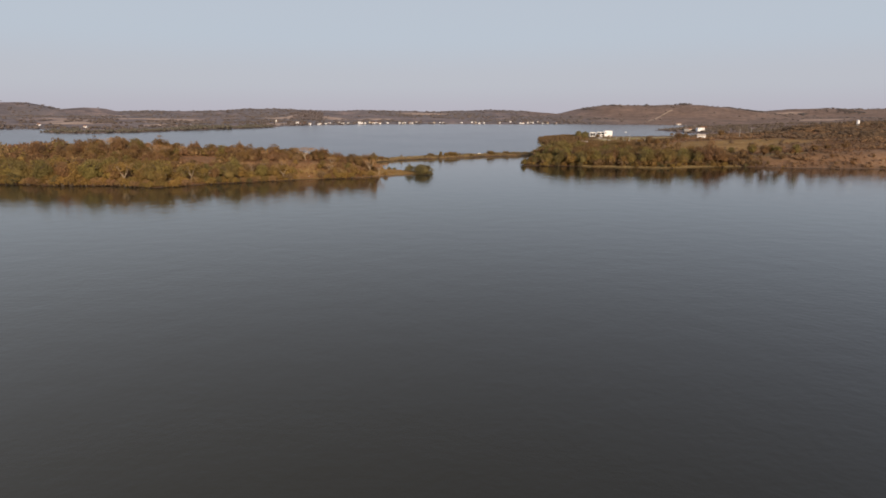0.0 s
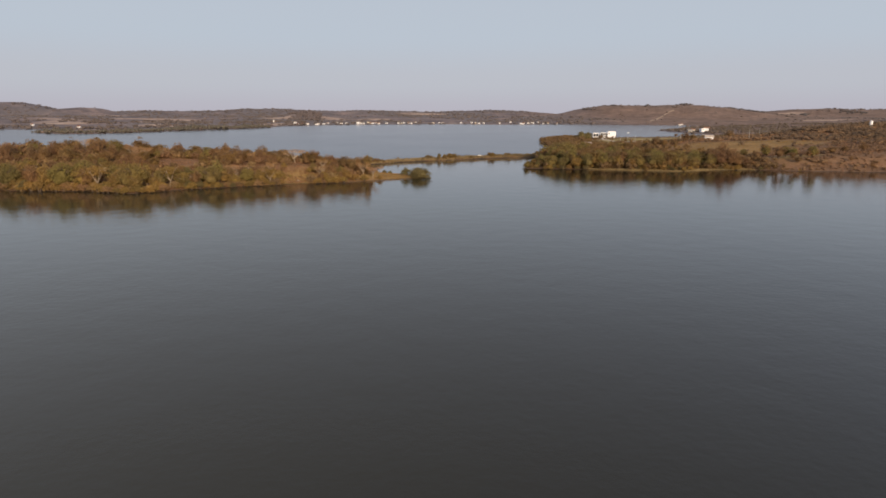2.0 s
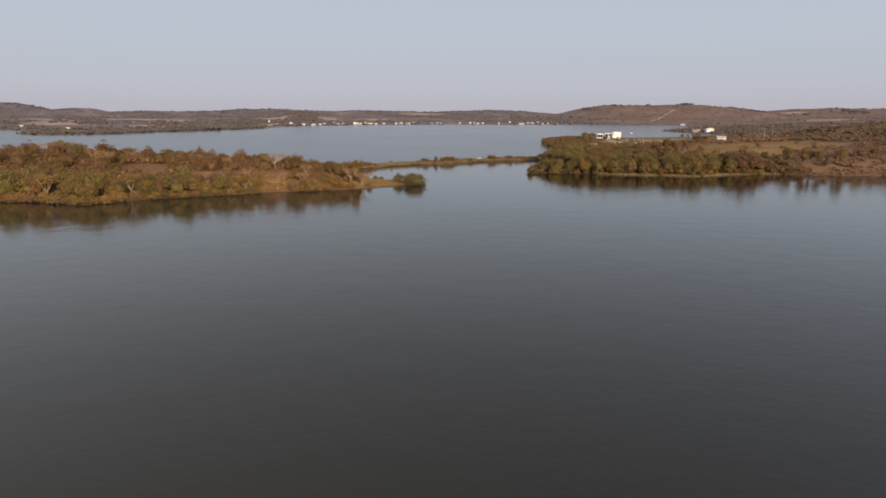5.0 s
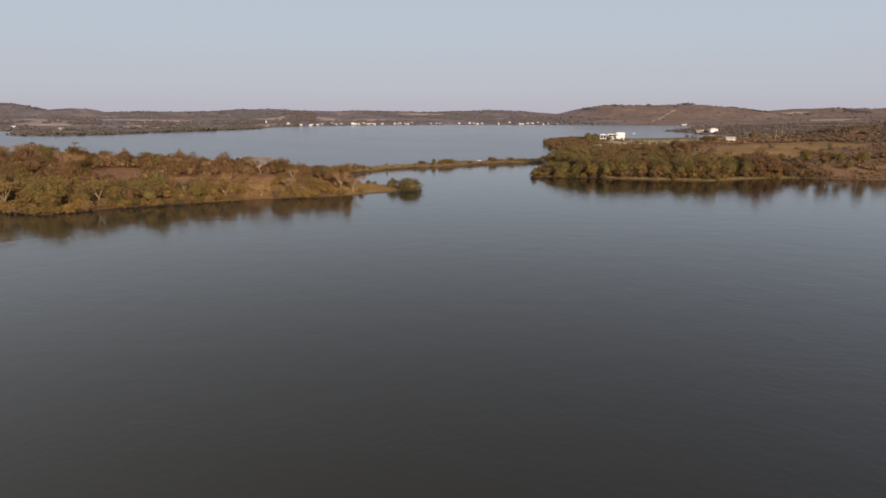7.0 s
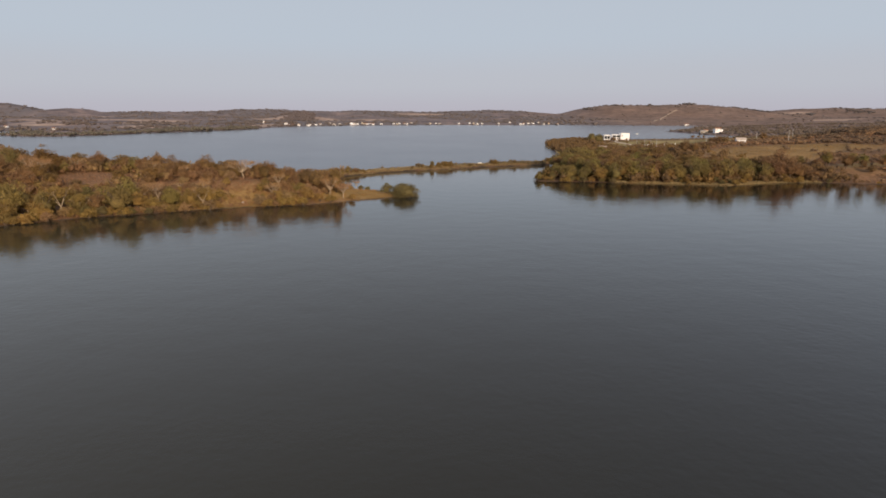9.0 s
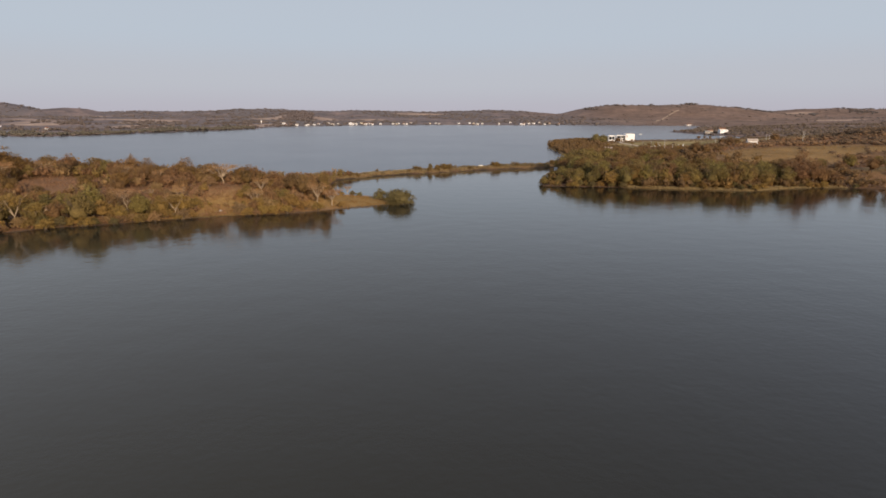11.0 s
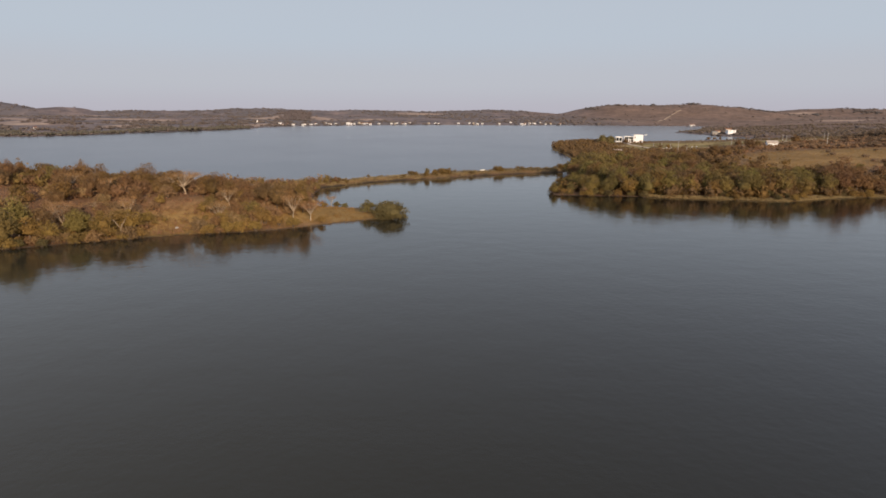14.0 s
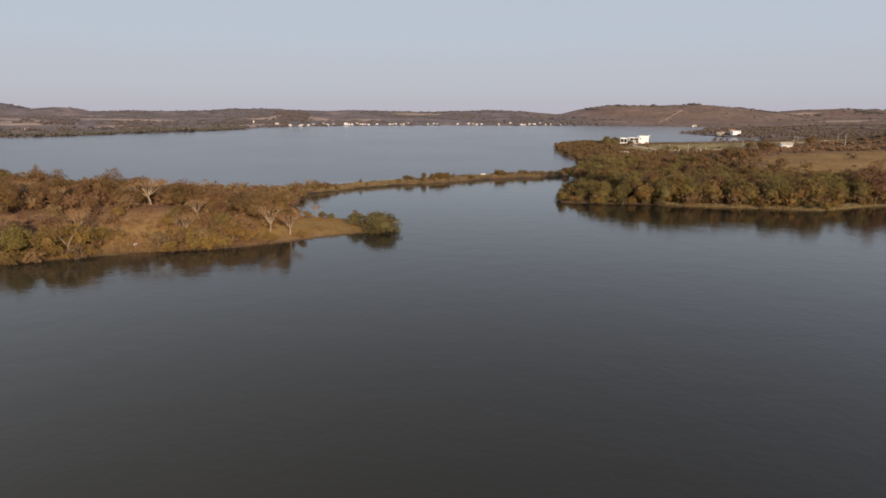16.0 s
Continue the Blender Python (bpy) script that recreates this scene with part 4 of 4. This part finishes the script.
plant_stuff("dark_woods", "dark grey-olive woods on the far hills, haze in their colour", "woods", rng, X[dense], Y[dense], Z[dense] - 0.6, tops[dense], leaf_wood_haze, 7, 0.45, 1.7, share=0.8)
rng = np.random.RandomState(110)
# darker trees along the far peninsula's shore
n = 2600
X, Y = rng.uniform(-640, -380, n), rng.uniform(930, 1420, n)
Z, SD = land(X, Y)
keep = (SD > 1) & (SD < 38)
X, Y, Z = X[keep], Y[keep], Z[keep]
plant_stuff("shore_woods", "dark olive trees along the far shore", "woods", rng, X, Y, Z - 0.4, rng.uniform(3.2, 6.2, len(X)) * (1 + 0.9 * np.clip(wobble(X, Y, 26.0), 0, 1)), leaf_shore_haze, 16, 0.4, 0.7, share=0.65)
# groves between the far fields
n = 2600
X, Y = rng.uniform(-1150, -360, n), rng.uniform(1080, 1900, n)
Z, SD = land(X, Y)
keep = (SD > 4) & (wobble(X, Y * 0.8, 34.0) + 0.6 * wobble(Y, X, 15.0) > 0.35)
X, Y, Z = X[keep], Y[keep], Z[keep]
plant_stuff("field_groves", "grey-brown groves between the far fields, haze in their colour", "woods", rng, X, Y, Z - 0.4, rng.uniform(3.0, 7.5, len(X)), leaf_shore_haze, 12, 0.42, 0.9, share=0.65)
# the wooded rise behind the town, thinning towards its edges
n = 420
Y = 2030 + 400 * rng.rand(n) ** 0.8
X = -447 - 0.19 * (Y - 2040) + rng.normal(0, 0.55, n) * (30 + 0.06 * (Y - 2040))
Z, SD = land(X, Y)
plant_stuff("town_woods", "dark grey-brown wood on a rise behind the town, haze in its colour", "woods", rng, X, Y, Z - 0.4, rng.uniform(5.0, 10.0, n), leaf_wood_haze, 16, 0.4, 0.8, share=0.7)
# trees along the far ridges
n = 1500
X = rng.uniform(600, 2500, n)
Y = 2650 + 35 * rng.normal(size=n)
Z, SD = land(X, Y)
keep = wobble(X, Y * 0.2, 37.0) + 0.5 * wobble(Y * 0.2, X, 13.0) > 0.3
plant_stuff("ridge_trees", "dark trees in rows along the far ridges", "woods", rng, X[keep], Y[keep], Z[keep] - 0.5, rng.uniform(4.0, 8.0, n)[keep], leaf_wood_haze, 12, 0.4, 1.4, share=0.7)
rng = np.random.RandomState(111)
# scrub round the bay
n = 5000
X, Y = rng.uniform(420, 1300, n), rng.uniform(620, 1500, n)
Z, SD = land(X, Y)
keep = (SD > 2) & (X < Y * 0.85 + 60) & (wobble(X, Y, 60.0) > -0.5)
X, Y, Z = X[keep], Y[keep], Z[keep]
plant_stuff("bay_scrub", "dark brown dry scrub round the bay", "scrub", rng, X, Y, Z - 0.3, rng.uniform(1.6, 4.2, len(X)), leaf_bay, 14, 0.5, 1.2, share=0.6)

rng = np.random.RandomState(112)
# low russet undergrowth on the spit's slope and on the hillside by the field
n = 17000
X = np.concatenate([rng.uniform(-200, -40, 8000), rng.uniform(160, 470, n - 8000)])
Y = np.concatenate([rng.uniform(255, 345, 8000), rng.uniform(338, 600, n - 8000)])
Z, SD = land(X, Y)
keep = (SD > 1.2) & (X < Y * 0.95 - 20) & ((X < 0) | (meadow(X, Y) < 0.3)) & ~((X < 0) & (SD > 34))
X, Y, Z, SD = X[keep], Y[keep], Z[keep], SD[keep]
drift = np.clip(wobble(X, Y * 1.7, 17.0) + 0.7 * wobble(Y * 1.6, X, 7.0), -1, 1)
hts = np.where(X < 0, rng.uniform(0.5, 1.1, len(X)), rng.uniform(0.5, 1.0, len(X)) * (1.25 + 0.95 * drift) * np.clip(0.75 + SD / 60, 0, 1.25))
grey = (X > 0) & (rng.uniform(-0.6, 0.6, len(X)) + drift > 0.6)
plant_stuff("russet_undergrowth", "low russet dry undergrowth on the slopes", "undergrowth", rng, X[~grey], Y[~grey], Z[~grey] - 0.1, hts[~grey], leaf_russet, 14, 0.42, 1.3, core=False)
plant_stuff("umber_undergrowth", "low umber thicket in drifts on the hillside", "undergrowth", rng, X[grey], Y[grey], Z[grey] - 0.1, 1.5 * hts[grey], leaf_slope, 18, 0.38, 1.0, share=0.55)

rng = np.random.RandomState(113)
# straw grass on the banks
n = 42000
t = rng.rand(8000) ** 1.3
X = np.concatenate([rng.uniform(-130, -3, 12000), rng.uniform(80, 175, 16000), np.interp(t, [0, .3, .6, 1], [-46, -8, 34, 95]) + rng.uniform(-5, 5, 8000), rng.uniform(150, 300, 6000)])
Y = np.concatenate([rng.uniform(250, 340, 12000), rng.uniform(345, 372, 16000), np.interp(t, [0, .3, .6, 1], [396, 427, 453, 477]) + rng.uniform(-5, 5, 8000), rng.uniform(400, 540, 6000)])
Z, SD = land(X, Y)
keep = (SD > 0.1) & (((SD < np.where(X > 40, 5, 4)) & (rng.rand(n) < np.where(Y > 380, 0.9, np.where(X > 40, 0.95, 0.4)))) | (meadow(X, Y) > 0.4))
X, Y, Z = X[keep], Y[keep], Z[keep]
hts, bank = rng.uniform(0.3, 0.75, len(X)), ((X > 40) & (Y < 385)) | ((Y > 385) & (X < 98))
plant_stuff("straw_grass", "golden dry grass on the spit, causeway and field", "grass", rng, X[~bank], Y[~bank], Z[~bank] - 0.1, hts[~bank], grass_dry, 12, 0.42, 1.1, core=False)
plant_stuff("bank_grass", "pale straw grass on the headland's bank and causeway", "grass", rng, X[bank], Y[bank], Z[bank] - 0.1, 0.9 * hts[bank], grass_pale, 12, 0.5, 1.2, core=False)

# builds that found no place in the plan are taken out again
for key, ob in kinds.items():
    if key not in used:
        for piece in [*ob.children, ob]:
            bpy.data.objects.remove(piece)


# ---- buildings and small things ----
def part(name, bm, mat, parent, label=""):
    me = bpy.data.meshes.new(name)
    bm.to_mesh(me)
    bm.free()
    me.materials.append(mat)
    ob = new(name, me)
    ob.parent = parent
    return tagged(ob, label)


def box(x0, x1, y0, y1, z0, z1, bm=None, bevel=0.0):
    bm = bm or bmesh.new()
    vs = [bm.verts.new((x, y, z)) for z in (z0, z1) for x, y in ((x0, y0), (x1, y0), (x1, y1), (x0, y1))]
    fs = [bm.faces.new([vs[i] for i in f]) for f in ((3, 2, 1, 0), (4, 5, 6, 7), (0, 1, 5, 4), (1, 2, 6, 5), (2, 3, 7, 6), (3, 0, 4, 7))]
    if bevel:
        edges = list({e for f in fs for e in f.edges})
        bmesh.ops.bevel(bm, geom=edges, offset=bevel, segments=1, affect="EDGES")
    return bm


def pierced(w, h, thick, holes):
    """A wall along x from 0 to w, from y 0 to thick, with openings (x0, x1, z0, z1) through it."""
    bm = bmesh.new()
    xs = sorted({0.0, w, *[a for o in holes for a in o[:2]]})
    zs = sorted({-0.6, h, *[a for o in holes for a in o[2:]]})
    for xa, xb in zip(xs, xs[1:]):
        for za, zb in zip(zs, zs[1:]):
            cx, cz = (xa + xb) / 2, (za + zb) / 2
            if not any(o[0] < cx < o[1] and o[2] < cz < o[3] for o in holes):
                box(xa, xb, 0, thick, za, zb, bm)
    bmesh.ops.remove_doubles(bm, verts=bm.verts, dist=0.001)
    return bm


def gable(w, d, h, rise, over):
    bm = bmesh.new()
    t = 0.15
    prof = [(-over, h - over * rise / (d / 2)), (d / 2, h + rise), (d + over, h - over * rise / (d / 2))]
    low = [[bm.verts.new((x, y, z)) for y, z in prof] for x in (-over, w + over)]
    high = [[bm.verts.new((x, y, z + t)) for y, z in prof] for x in (-over, w + over)]
    for a, b in ((0, 1), (1, 2)):
        bm.faces.new((high[0][a], high[1][a], high[1][b], high[0][b]))
        bm.faces.new((low[0][b], low[1][b], low[1][a], low[0][a]))
        for s in (0, 1):
            bm.faces.new((low[s][a], low[s][b], high[s][b], high[s][a]) if s == 0 else (low[s][b], low[s][a], high[s][a], high[s][b]))
    for k in (0, 2):
        bm.faces.new((low[0][k], high[0][k], high[1][k], low[1][k]))
    return bm


def end_gable(x0, x1, d, h, rise):
    bm = bmesh.new()
    a = [bm.verts.new((x, y, z)) for x in (x0, x1) for y, z in ((0, h), (d, h), (d / 2, h + rise))]
    bm.faces.new((a[0], a[2], a[1])), bm.faces.new((a[3], a[4], a[5]))
    for i, j in ((0, 1), (1, 2), (2, 0)):
        bm.faces.new((a[i], a[j], a[j + 3], a[i + 3]))
    return bm


def house(label, x, y, w, d, h, turn, wall, roof, holes=(), flat=False, rise=1.4, z=None, lift=0.0):
    """A small house: four walls with openings in the lake front, roof, panes and door. x, y: the middle of its front."""
    root = new("house")
    tagged(root, label, "house")
    z = float(land(np.array([x]), np.array([y]))[0][0]) if z is None else z
    root.matrix_basis = pose(x, y, z + lift, 0, 0, turn)
    shift = Matrix.Translation((-w / 2, 0, 0))

    def add(name, bm, mat, text=""):
        bm.transform(shift)
        return part(name, bm, mat, root, text)
    add("wall", pierced(w, h, 0.22, holes), wall)
    back = pierced(w, h, 0.22, ())
    back.transform(Matrix.Translation((0, d - 0.22, 0)))
    add("wall", back, wall)
    add("wall", box(0, 0.22, 0.22, d - 0.22, -0.6, h), wall)
    add("wall", box(w - 0.22, w, 0.22, d - 0.22, -0.6, h), wall)
    add("floor", box(0.22, w - 0.22, 0.22, d - 0.22, -0.4, 0.02), concrete)
    if flat:
        add("roof", box(0.22, w - 0.22, 0.22, d - 0.22, h - 0.45, h - 0.2), roof)
    else:
        add("gable", end_gable(0, 0.22, d, h, rise), wall)
        add("gable", end_gable(w - 0.22, w, d, h, rise), wall)
        add("roof", gable(w, d, h, rise, 0.5), roof)
    for a, b, c, e in holes:
        if c < 0.1:
            add("door", box(a + 0.05, b - 0.05, 0.1, 0.15, 0.02, e - 0.04), dark_wood, "dark wooden door")
        else:
            pane = add("window", box(a, b, 0.12, 0.15, c, e), pane_dark, "dark window pane")
            sill = box(a - 0.08, b + 0.08, -0.09, -0.003, c - 0.12, c - 0.02)
            sill.transform(shift)
            part("sill", sill, concrete, pane)
    return root


roof_pale = plain("faded_tile_roof", (0.52, 0.43, 0.36), 0.85, 0.2, 0.8)
TWO = [(0.7, 1.6, 1.0, 2.1), (2.1, 3.0, 0.02, 2.1), (3.4, 4.5, 1.0, 2.1)]
# the white house on the headland: tall block, terrace wing with openings, low annexe
house("white two-storey block house with flat roof", 191.2, 716, 8.6, 8.0, 6.7, 0, white_wall, concrete, [(0.6, 1.5, 3.6, 5.0)], flat=True, z=4.9)
house("white wing with a dark open terrace", 182.4, 716.5, 8.6, 7.0, 5.2, 0, white_wall, concrete,
      [(0.35, 4.1, 2.7, 4.7), (4.4, 8.3, 2.7, 4.7), (0.5, 3.8, 0.3, 2.4), (4.6, 5.6, 0.02, 2.2), (6.0, 8.2, 0.4, 2.4)], flat=True, z=4.9)
house("low white annexe with dark openings", 173.5, 718, 6.0, 6.0, 4.8, 0, white_wall, concrete, [(0.35, 2.9, 0.9, 3.9), (3.2, 5.7, 0.9, 3.9)], flat=True, z=5.0)
# boxy white house across the bay and its neighbours
house("white boxy house across the bay", 440, 1058, 12.0, 8.0, 5.8, 4, white_wall, concrete, [(2, 3.2, 3.9, 5.1), (8.4, 9.6, 3.9, 5.1)], flat=True)
house("grey shed by the bay", 421, 1072, 8.0, 6.0, 3.6, 0, grey_wall, roof_grey, TWO)
house("cream cottage by the bay", 430, 1082, 7.0, 6.0, 4.0, 0, cream_wall, roof_tile, TWO)
house("whitewashed shed with clay roof", 532, 1266, 12.0, 5.0, 3.0, 0, cream_wall, roof_tile, [])
# farmhouse at the field's edge
house("whitish farmhouse with faded pale roof", 233, 558, 6.5, 5.2, 3.1, -12, white_wall, roof_pale, TWO[:2], rise=1.3)
house("small shed with pale roof on the headland", 132, 575, 5.2, 3.6, 3.4, 0, cream_wall, roof_pale, [], rise=0.6)

# the town on the far shore
town_rng = np.random.RandomState(3)
TOWN = [489, 493, 502, 513, 530, 534, 545, 553, 572, 578, 580, 590, 611, 617, 623, 632, 636, 640, 647, 652, 667, 690, 696, 700, 709, 715, 722, 757, 768, 775, 810, 830, 837, 844, 853, 884, 904, 924, 929,
        938, 946, 957, 967, 976, 993]
for bearing in TOWN:
    k = (bearing - 784) * 0.000905 + 0.006
    yy = 1450.0
    while float(land(np.array([5.3 + k * (yy - 155)]), np.array([yy]))[1][0]) < 6 + town_rng.uniform(0, 4):
        yy += 6
    yy += town_rng.uniform(0, 130) * town_rng.rand()
    wide = 10.0 if bearing in (577, 717, 946) else town_rng.uniform(4.6, 6.8)
    tall = 5.8 if bearing in (611, 618, 624) else (4.4 if wide > 12 else town_rng.uniform(2.6, 3.3))
    flat = bearing in (611, 618, 624, 577) or town_rng.rand() < 0.25
    wall = white_wall if (wide > 12 or tall > 7 or town_rng.rand() < 0.75) else cream_wall
    house("white lakeside house in the far town" if wall is white_wall else "cream lakeside house in the far town", 5.3 + k * (yy - 155), yy, wide, 8.0, tall,
          town_rng.uniform(-14, 14), wall, (roof_tile, roof_pale, roof_grey)[town_rng.randint(3)], TWO, flat=flat, lift=0.3)["group"] = "houses of the far town"
for hx, hy in ((690, 1830), (705, 1850), (-868, 1335), (-723, 1255)):
    house("white lakeside house standing alone", hx, hy, 6.0, 5.0, 2.8, 0, white_wall, roof_tile, TWO, lift=0.3)


def chapel(x, y):
    root = new("chapel")
    tagged(root, "pale chapel with slender bell tower on the far shore", "chapel")
    root.matrix_basis = pose(x, y, float(land(np.array([x]), np.array([y]))[0][0]), 0, 0, 0) @ Matrix.Scale(0.8, 4)
    tower = part("tower", box(-1.5, 1.5, 0, 3, -0.6, 9, bevel=0.05), white_wall, root)
    bm = bmesh.new()
    bmesh.ops.create_cone(bm, cap_ends=True, segments=4, radius1=2.3, radius2=0.05, depth=4, matrix=pose(0, 1.5, 11, 0, 0, 45))
    part("spire", bm, roof_grey, tower)
    part("nave", box(-4, 4, 3.01, 16, -0.6, 5), cream_wall, root)
    r = gable(8, 13, 5, 2, 0.4)
    r.transform(Matrix.Translation((-4, 3.0, 0)))
    part("roof", r, roof_tile, root)
    part("door", box(-0.7, 0.7, -0.06, -0.01, 0, 2.6), dark_wood, root)


chapel(-470, 1755)


def utility_pole(x, y, height, turn):
    root = new("utility_pole")
    tagged(root, "tapered grey concrete utility pole with crossarm", "pole", "utility poles on the headland")
    root.matrix_basis = pose(x, y, float(land(np.array([x]), np.array([y]))[0][0]), 0, 0, turn)
    bm = bmesh.new()
    bmesh.ops.create_cone(bm, cap_ends=True, segments=8, radius1=0.18, radius2=0.11, depth=height + 0.5, matrix=pose(0, 0, height / 2 - 0.25))
    part("shaft", bm, concrete, root)
    arm = part("crossarm", box(-0.9, 0.9, -0.22, -0.1, height - 0.55, height - 0.4), dark_wood, root)
    for i in (-0.75, 0.0, 0.75):
        bm = bmesh.new()
        bmesh.ops.create_cone(bm, cap_ends=True, segments=6, radius1=0.06, radius2=0.04, depth=0.2, matrix=pose(i, -0.16, height - 0.3))
        part("insulator", bm, white_wall, arm)


POLES = [(257, 537, 8.6), (222, 595, 6.6), (169, 560, 8.0), (174, 588, 5.5), (179, 639, 3.6), (186, 639, 3.6), (175, 560, 4.0), (302, 671, 5.5), (299, 660, 5.0), (315, 634, 6.5)]
for px_, py_, ph_ in POLES:
    utility_pole(px_, py_, ph_, 15)


def water_tower(x, y):
    root = new("water_tower")
    tagged(root, "white water tank on a slim concrete stand", "water tower")
    root.matrix_basis = pose(x, y, float(land(np.array([x]), np.array([y]))[0][0])) @ Matrix.Diagonal((0.62, 0.62, 0.95, 1))
    for i in (-1, 1):
        for j in (-1, 1):
            part("leg", box(i * 1.2 - 0.15, i * 1.2 + 0.15, j * 1.2 - 0.15, j * 1.2 + 0.15, -0.4, 3.2), concrete, root)
    bm = bmesh.new()
    bmesh.ops.create_cone(bm, cap_ends=True, segments=20, radius1=1.9, radius2=1.9, depth=3.2, matrix=pose(0, 0, 4.8))
    tank = part("tank", bm, white_wall, root)
    bm = bmesh.new()
    bmesh.ops.create_cone(bm, cap_ends=True, segments=20, radius1=2.0, radius2=0.3, depth=0.5, matrix=pose(0, 0, 6.66))
    part("lid", bm, white_wall, tank)


water_tower(372, 558)


def rowing_boat(x, y, turn, label, size=1.0):
    root = new("boat")
    tagged(root, label, "boat")
    root.matrix_basis = pose(x, y, max(0.0, float(land(np.array([x]), np.array([y]))[0][0])) + 0.02, 0, 0, turn) @ Matrix.Scale(size, 4)
    bm = bmesh.new()
    rows = []
    for s in range(9):
        f = s / 8
        half = 0.75 * math.sin(math.pi * min(1, 0.25 + 0.75 * f * 0.95)) ** 0.6 if f < 0.99 else 0.08
        px = -2.2 + 4.4 * f
        rows.append([bm.verts.new((px, yy * half, zz)) for yy, zz in ((-1, 0.75 + 0.15 * f), (-0.6, 0.1), (0, 0.0), (0.6, 0.1), (1, 0.75 + 0.15 * f))])
    for a, b in zip(rows, rows[1:]):
        for i in range(4):
            bm.faces.new((a[i], b[i], b[i + 1], a[i + 1]))
    bm.faces.new(rows[0])
    bmesh.ops.recalc_face_normals(bm, faces=bm.faces)
    bmesh.ops.solidify(bm, geom=list(bm.faces), thickness=0.06)
    part("hull", bm, car_paint, root)
    for px in (-1.2, 0.2):
        part("thwart", box(px, px + 0.3, -0.55, 0.55, 0.45, 0.5), dark_wood, root)


house("small whitewashed hut with flat roof by the water", 67.0, 439.6, 1.7, 1.6, 1.7, -6, white_wall, concrete, [], flat=True)
rowing_boat(26.5, 450, 30, "small white boat lying on the causeway", 0.65)
rowing_boat(314, 1066, 10, "small white boat afloat beyond the headland")


def gate_post(x, y):
    root = new("gate_post")
    tagged(root, "short whitewashed gate post by the track", "post", "gate posts by the track")
    root.matrix_basis = pose(x, y, float(land(np.array([x]), np.array([y]))[0][0]))
    shaft = part("shaft", box(-0.22, 0.22, -0.22, 0.22, -0.3, 1.5, bevel=0.05), white_wall, root)
    part("cap", box(-0.29, 0.29, -0.29, 0.29, 1.505, 1.62, bevel=0.03), white_wall, shaft)


for gate_x, gate_y in ((178, 606), (182, 607), (198, 608), (202, 609)):
    gate_post(gate_x, gate_y)


def track(line, wide, lift, label, mat):
    """A pale dirt track laid over the ground."""
    pts = []
    for (ax, ay), (bx, by) in zip(line, line[1:]):
        k = max(2, int(math.hypot(bx - ax, by - ay) / (wide * 0.9)))
        pts += [(ax + (bx - ax) * i / k, ay + (by - ay) * i / k) for i in range(k)]
    verts, faces = [], []
    for i, (x, y) in enumerate(pts):
        nx, ny = pts[min(i + 1, len(pts) - 1)][0] - pts[max(i - 1, 0)][0], pts[min(i + 1, len(pts) - 1)][1] - pts[max(i - 1, 0)][1]
        ln = math.hypot(nx, ny)
        for j in (-0.5, -0.25, 0.0, 0.25, 0.5):
            px, py = x - ny / ln * j * wide, y + nx / ln * j * wide
            z = float(land(np.array([px]), np.array([py]))[0][0])
            verts.append((px, py, z + (lift if abs(j) < 0.4 else -0.3)))
        if i:
            faces += [((i - 1) * 5 + k, (i - 1) * 5 + k + 1, i * 5 + k + 1, i * 5 + k) for k in range(4)]
    tagged(mesh_object("road", verts, faces, mat, smooth=True), label, "road", kind="structure")


dirt = plain("pale_dirt", (0.60, 0.49, 0.38), 0.95, 0.15, 0.4)
dirt_far = plain("worn_hill_dirt", (0.40, 0.30, 0.22), 0.95, 0.25, 0.05)
track([(330, 668), (275, 645), (258, 636), (224, 614), (200, 604), (186, 608), (174, 634), (170, 670), (176, 708)], 3.2, 0.25, "pale dirt track over the headland", dirt)
track([(672, 2040), (690, 2085), (740, 2180), (780, 2270), (830, 2360), (870, 2420), (905, 2462)], 7.0, 0.9, "pale dirt track up the far hillside", dirt_far)


def boulder(x, y, size):
    """A weathered stone, a lump with uneven sides."""
    rock = np.random.RandomState(77)
    v = BALL_V * (1 + 0.18 * rock.uniform(-1, 1, len(BALL_V)))[:, None] * np.array([size, size * 0.8, size * 0.62])
    ob = mesh_object("boulder", v.tolist(), BALL_F, concrete)
    ob.matrix_basis = pose(x, y, float(land(np.array([x]), np.array([y]))[0][0]) + size * 0.3, 0, 0, 25)
    tagged(ob, "pale grey boulder in the dry grass", "rock")


boulder(-63.8, 291.7, 0.55)
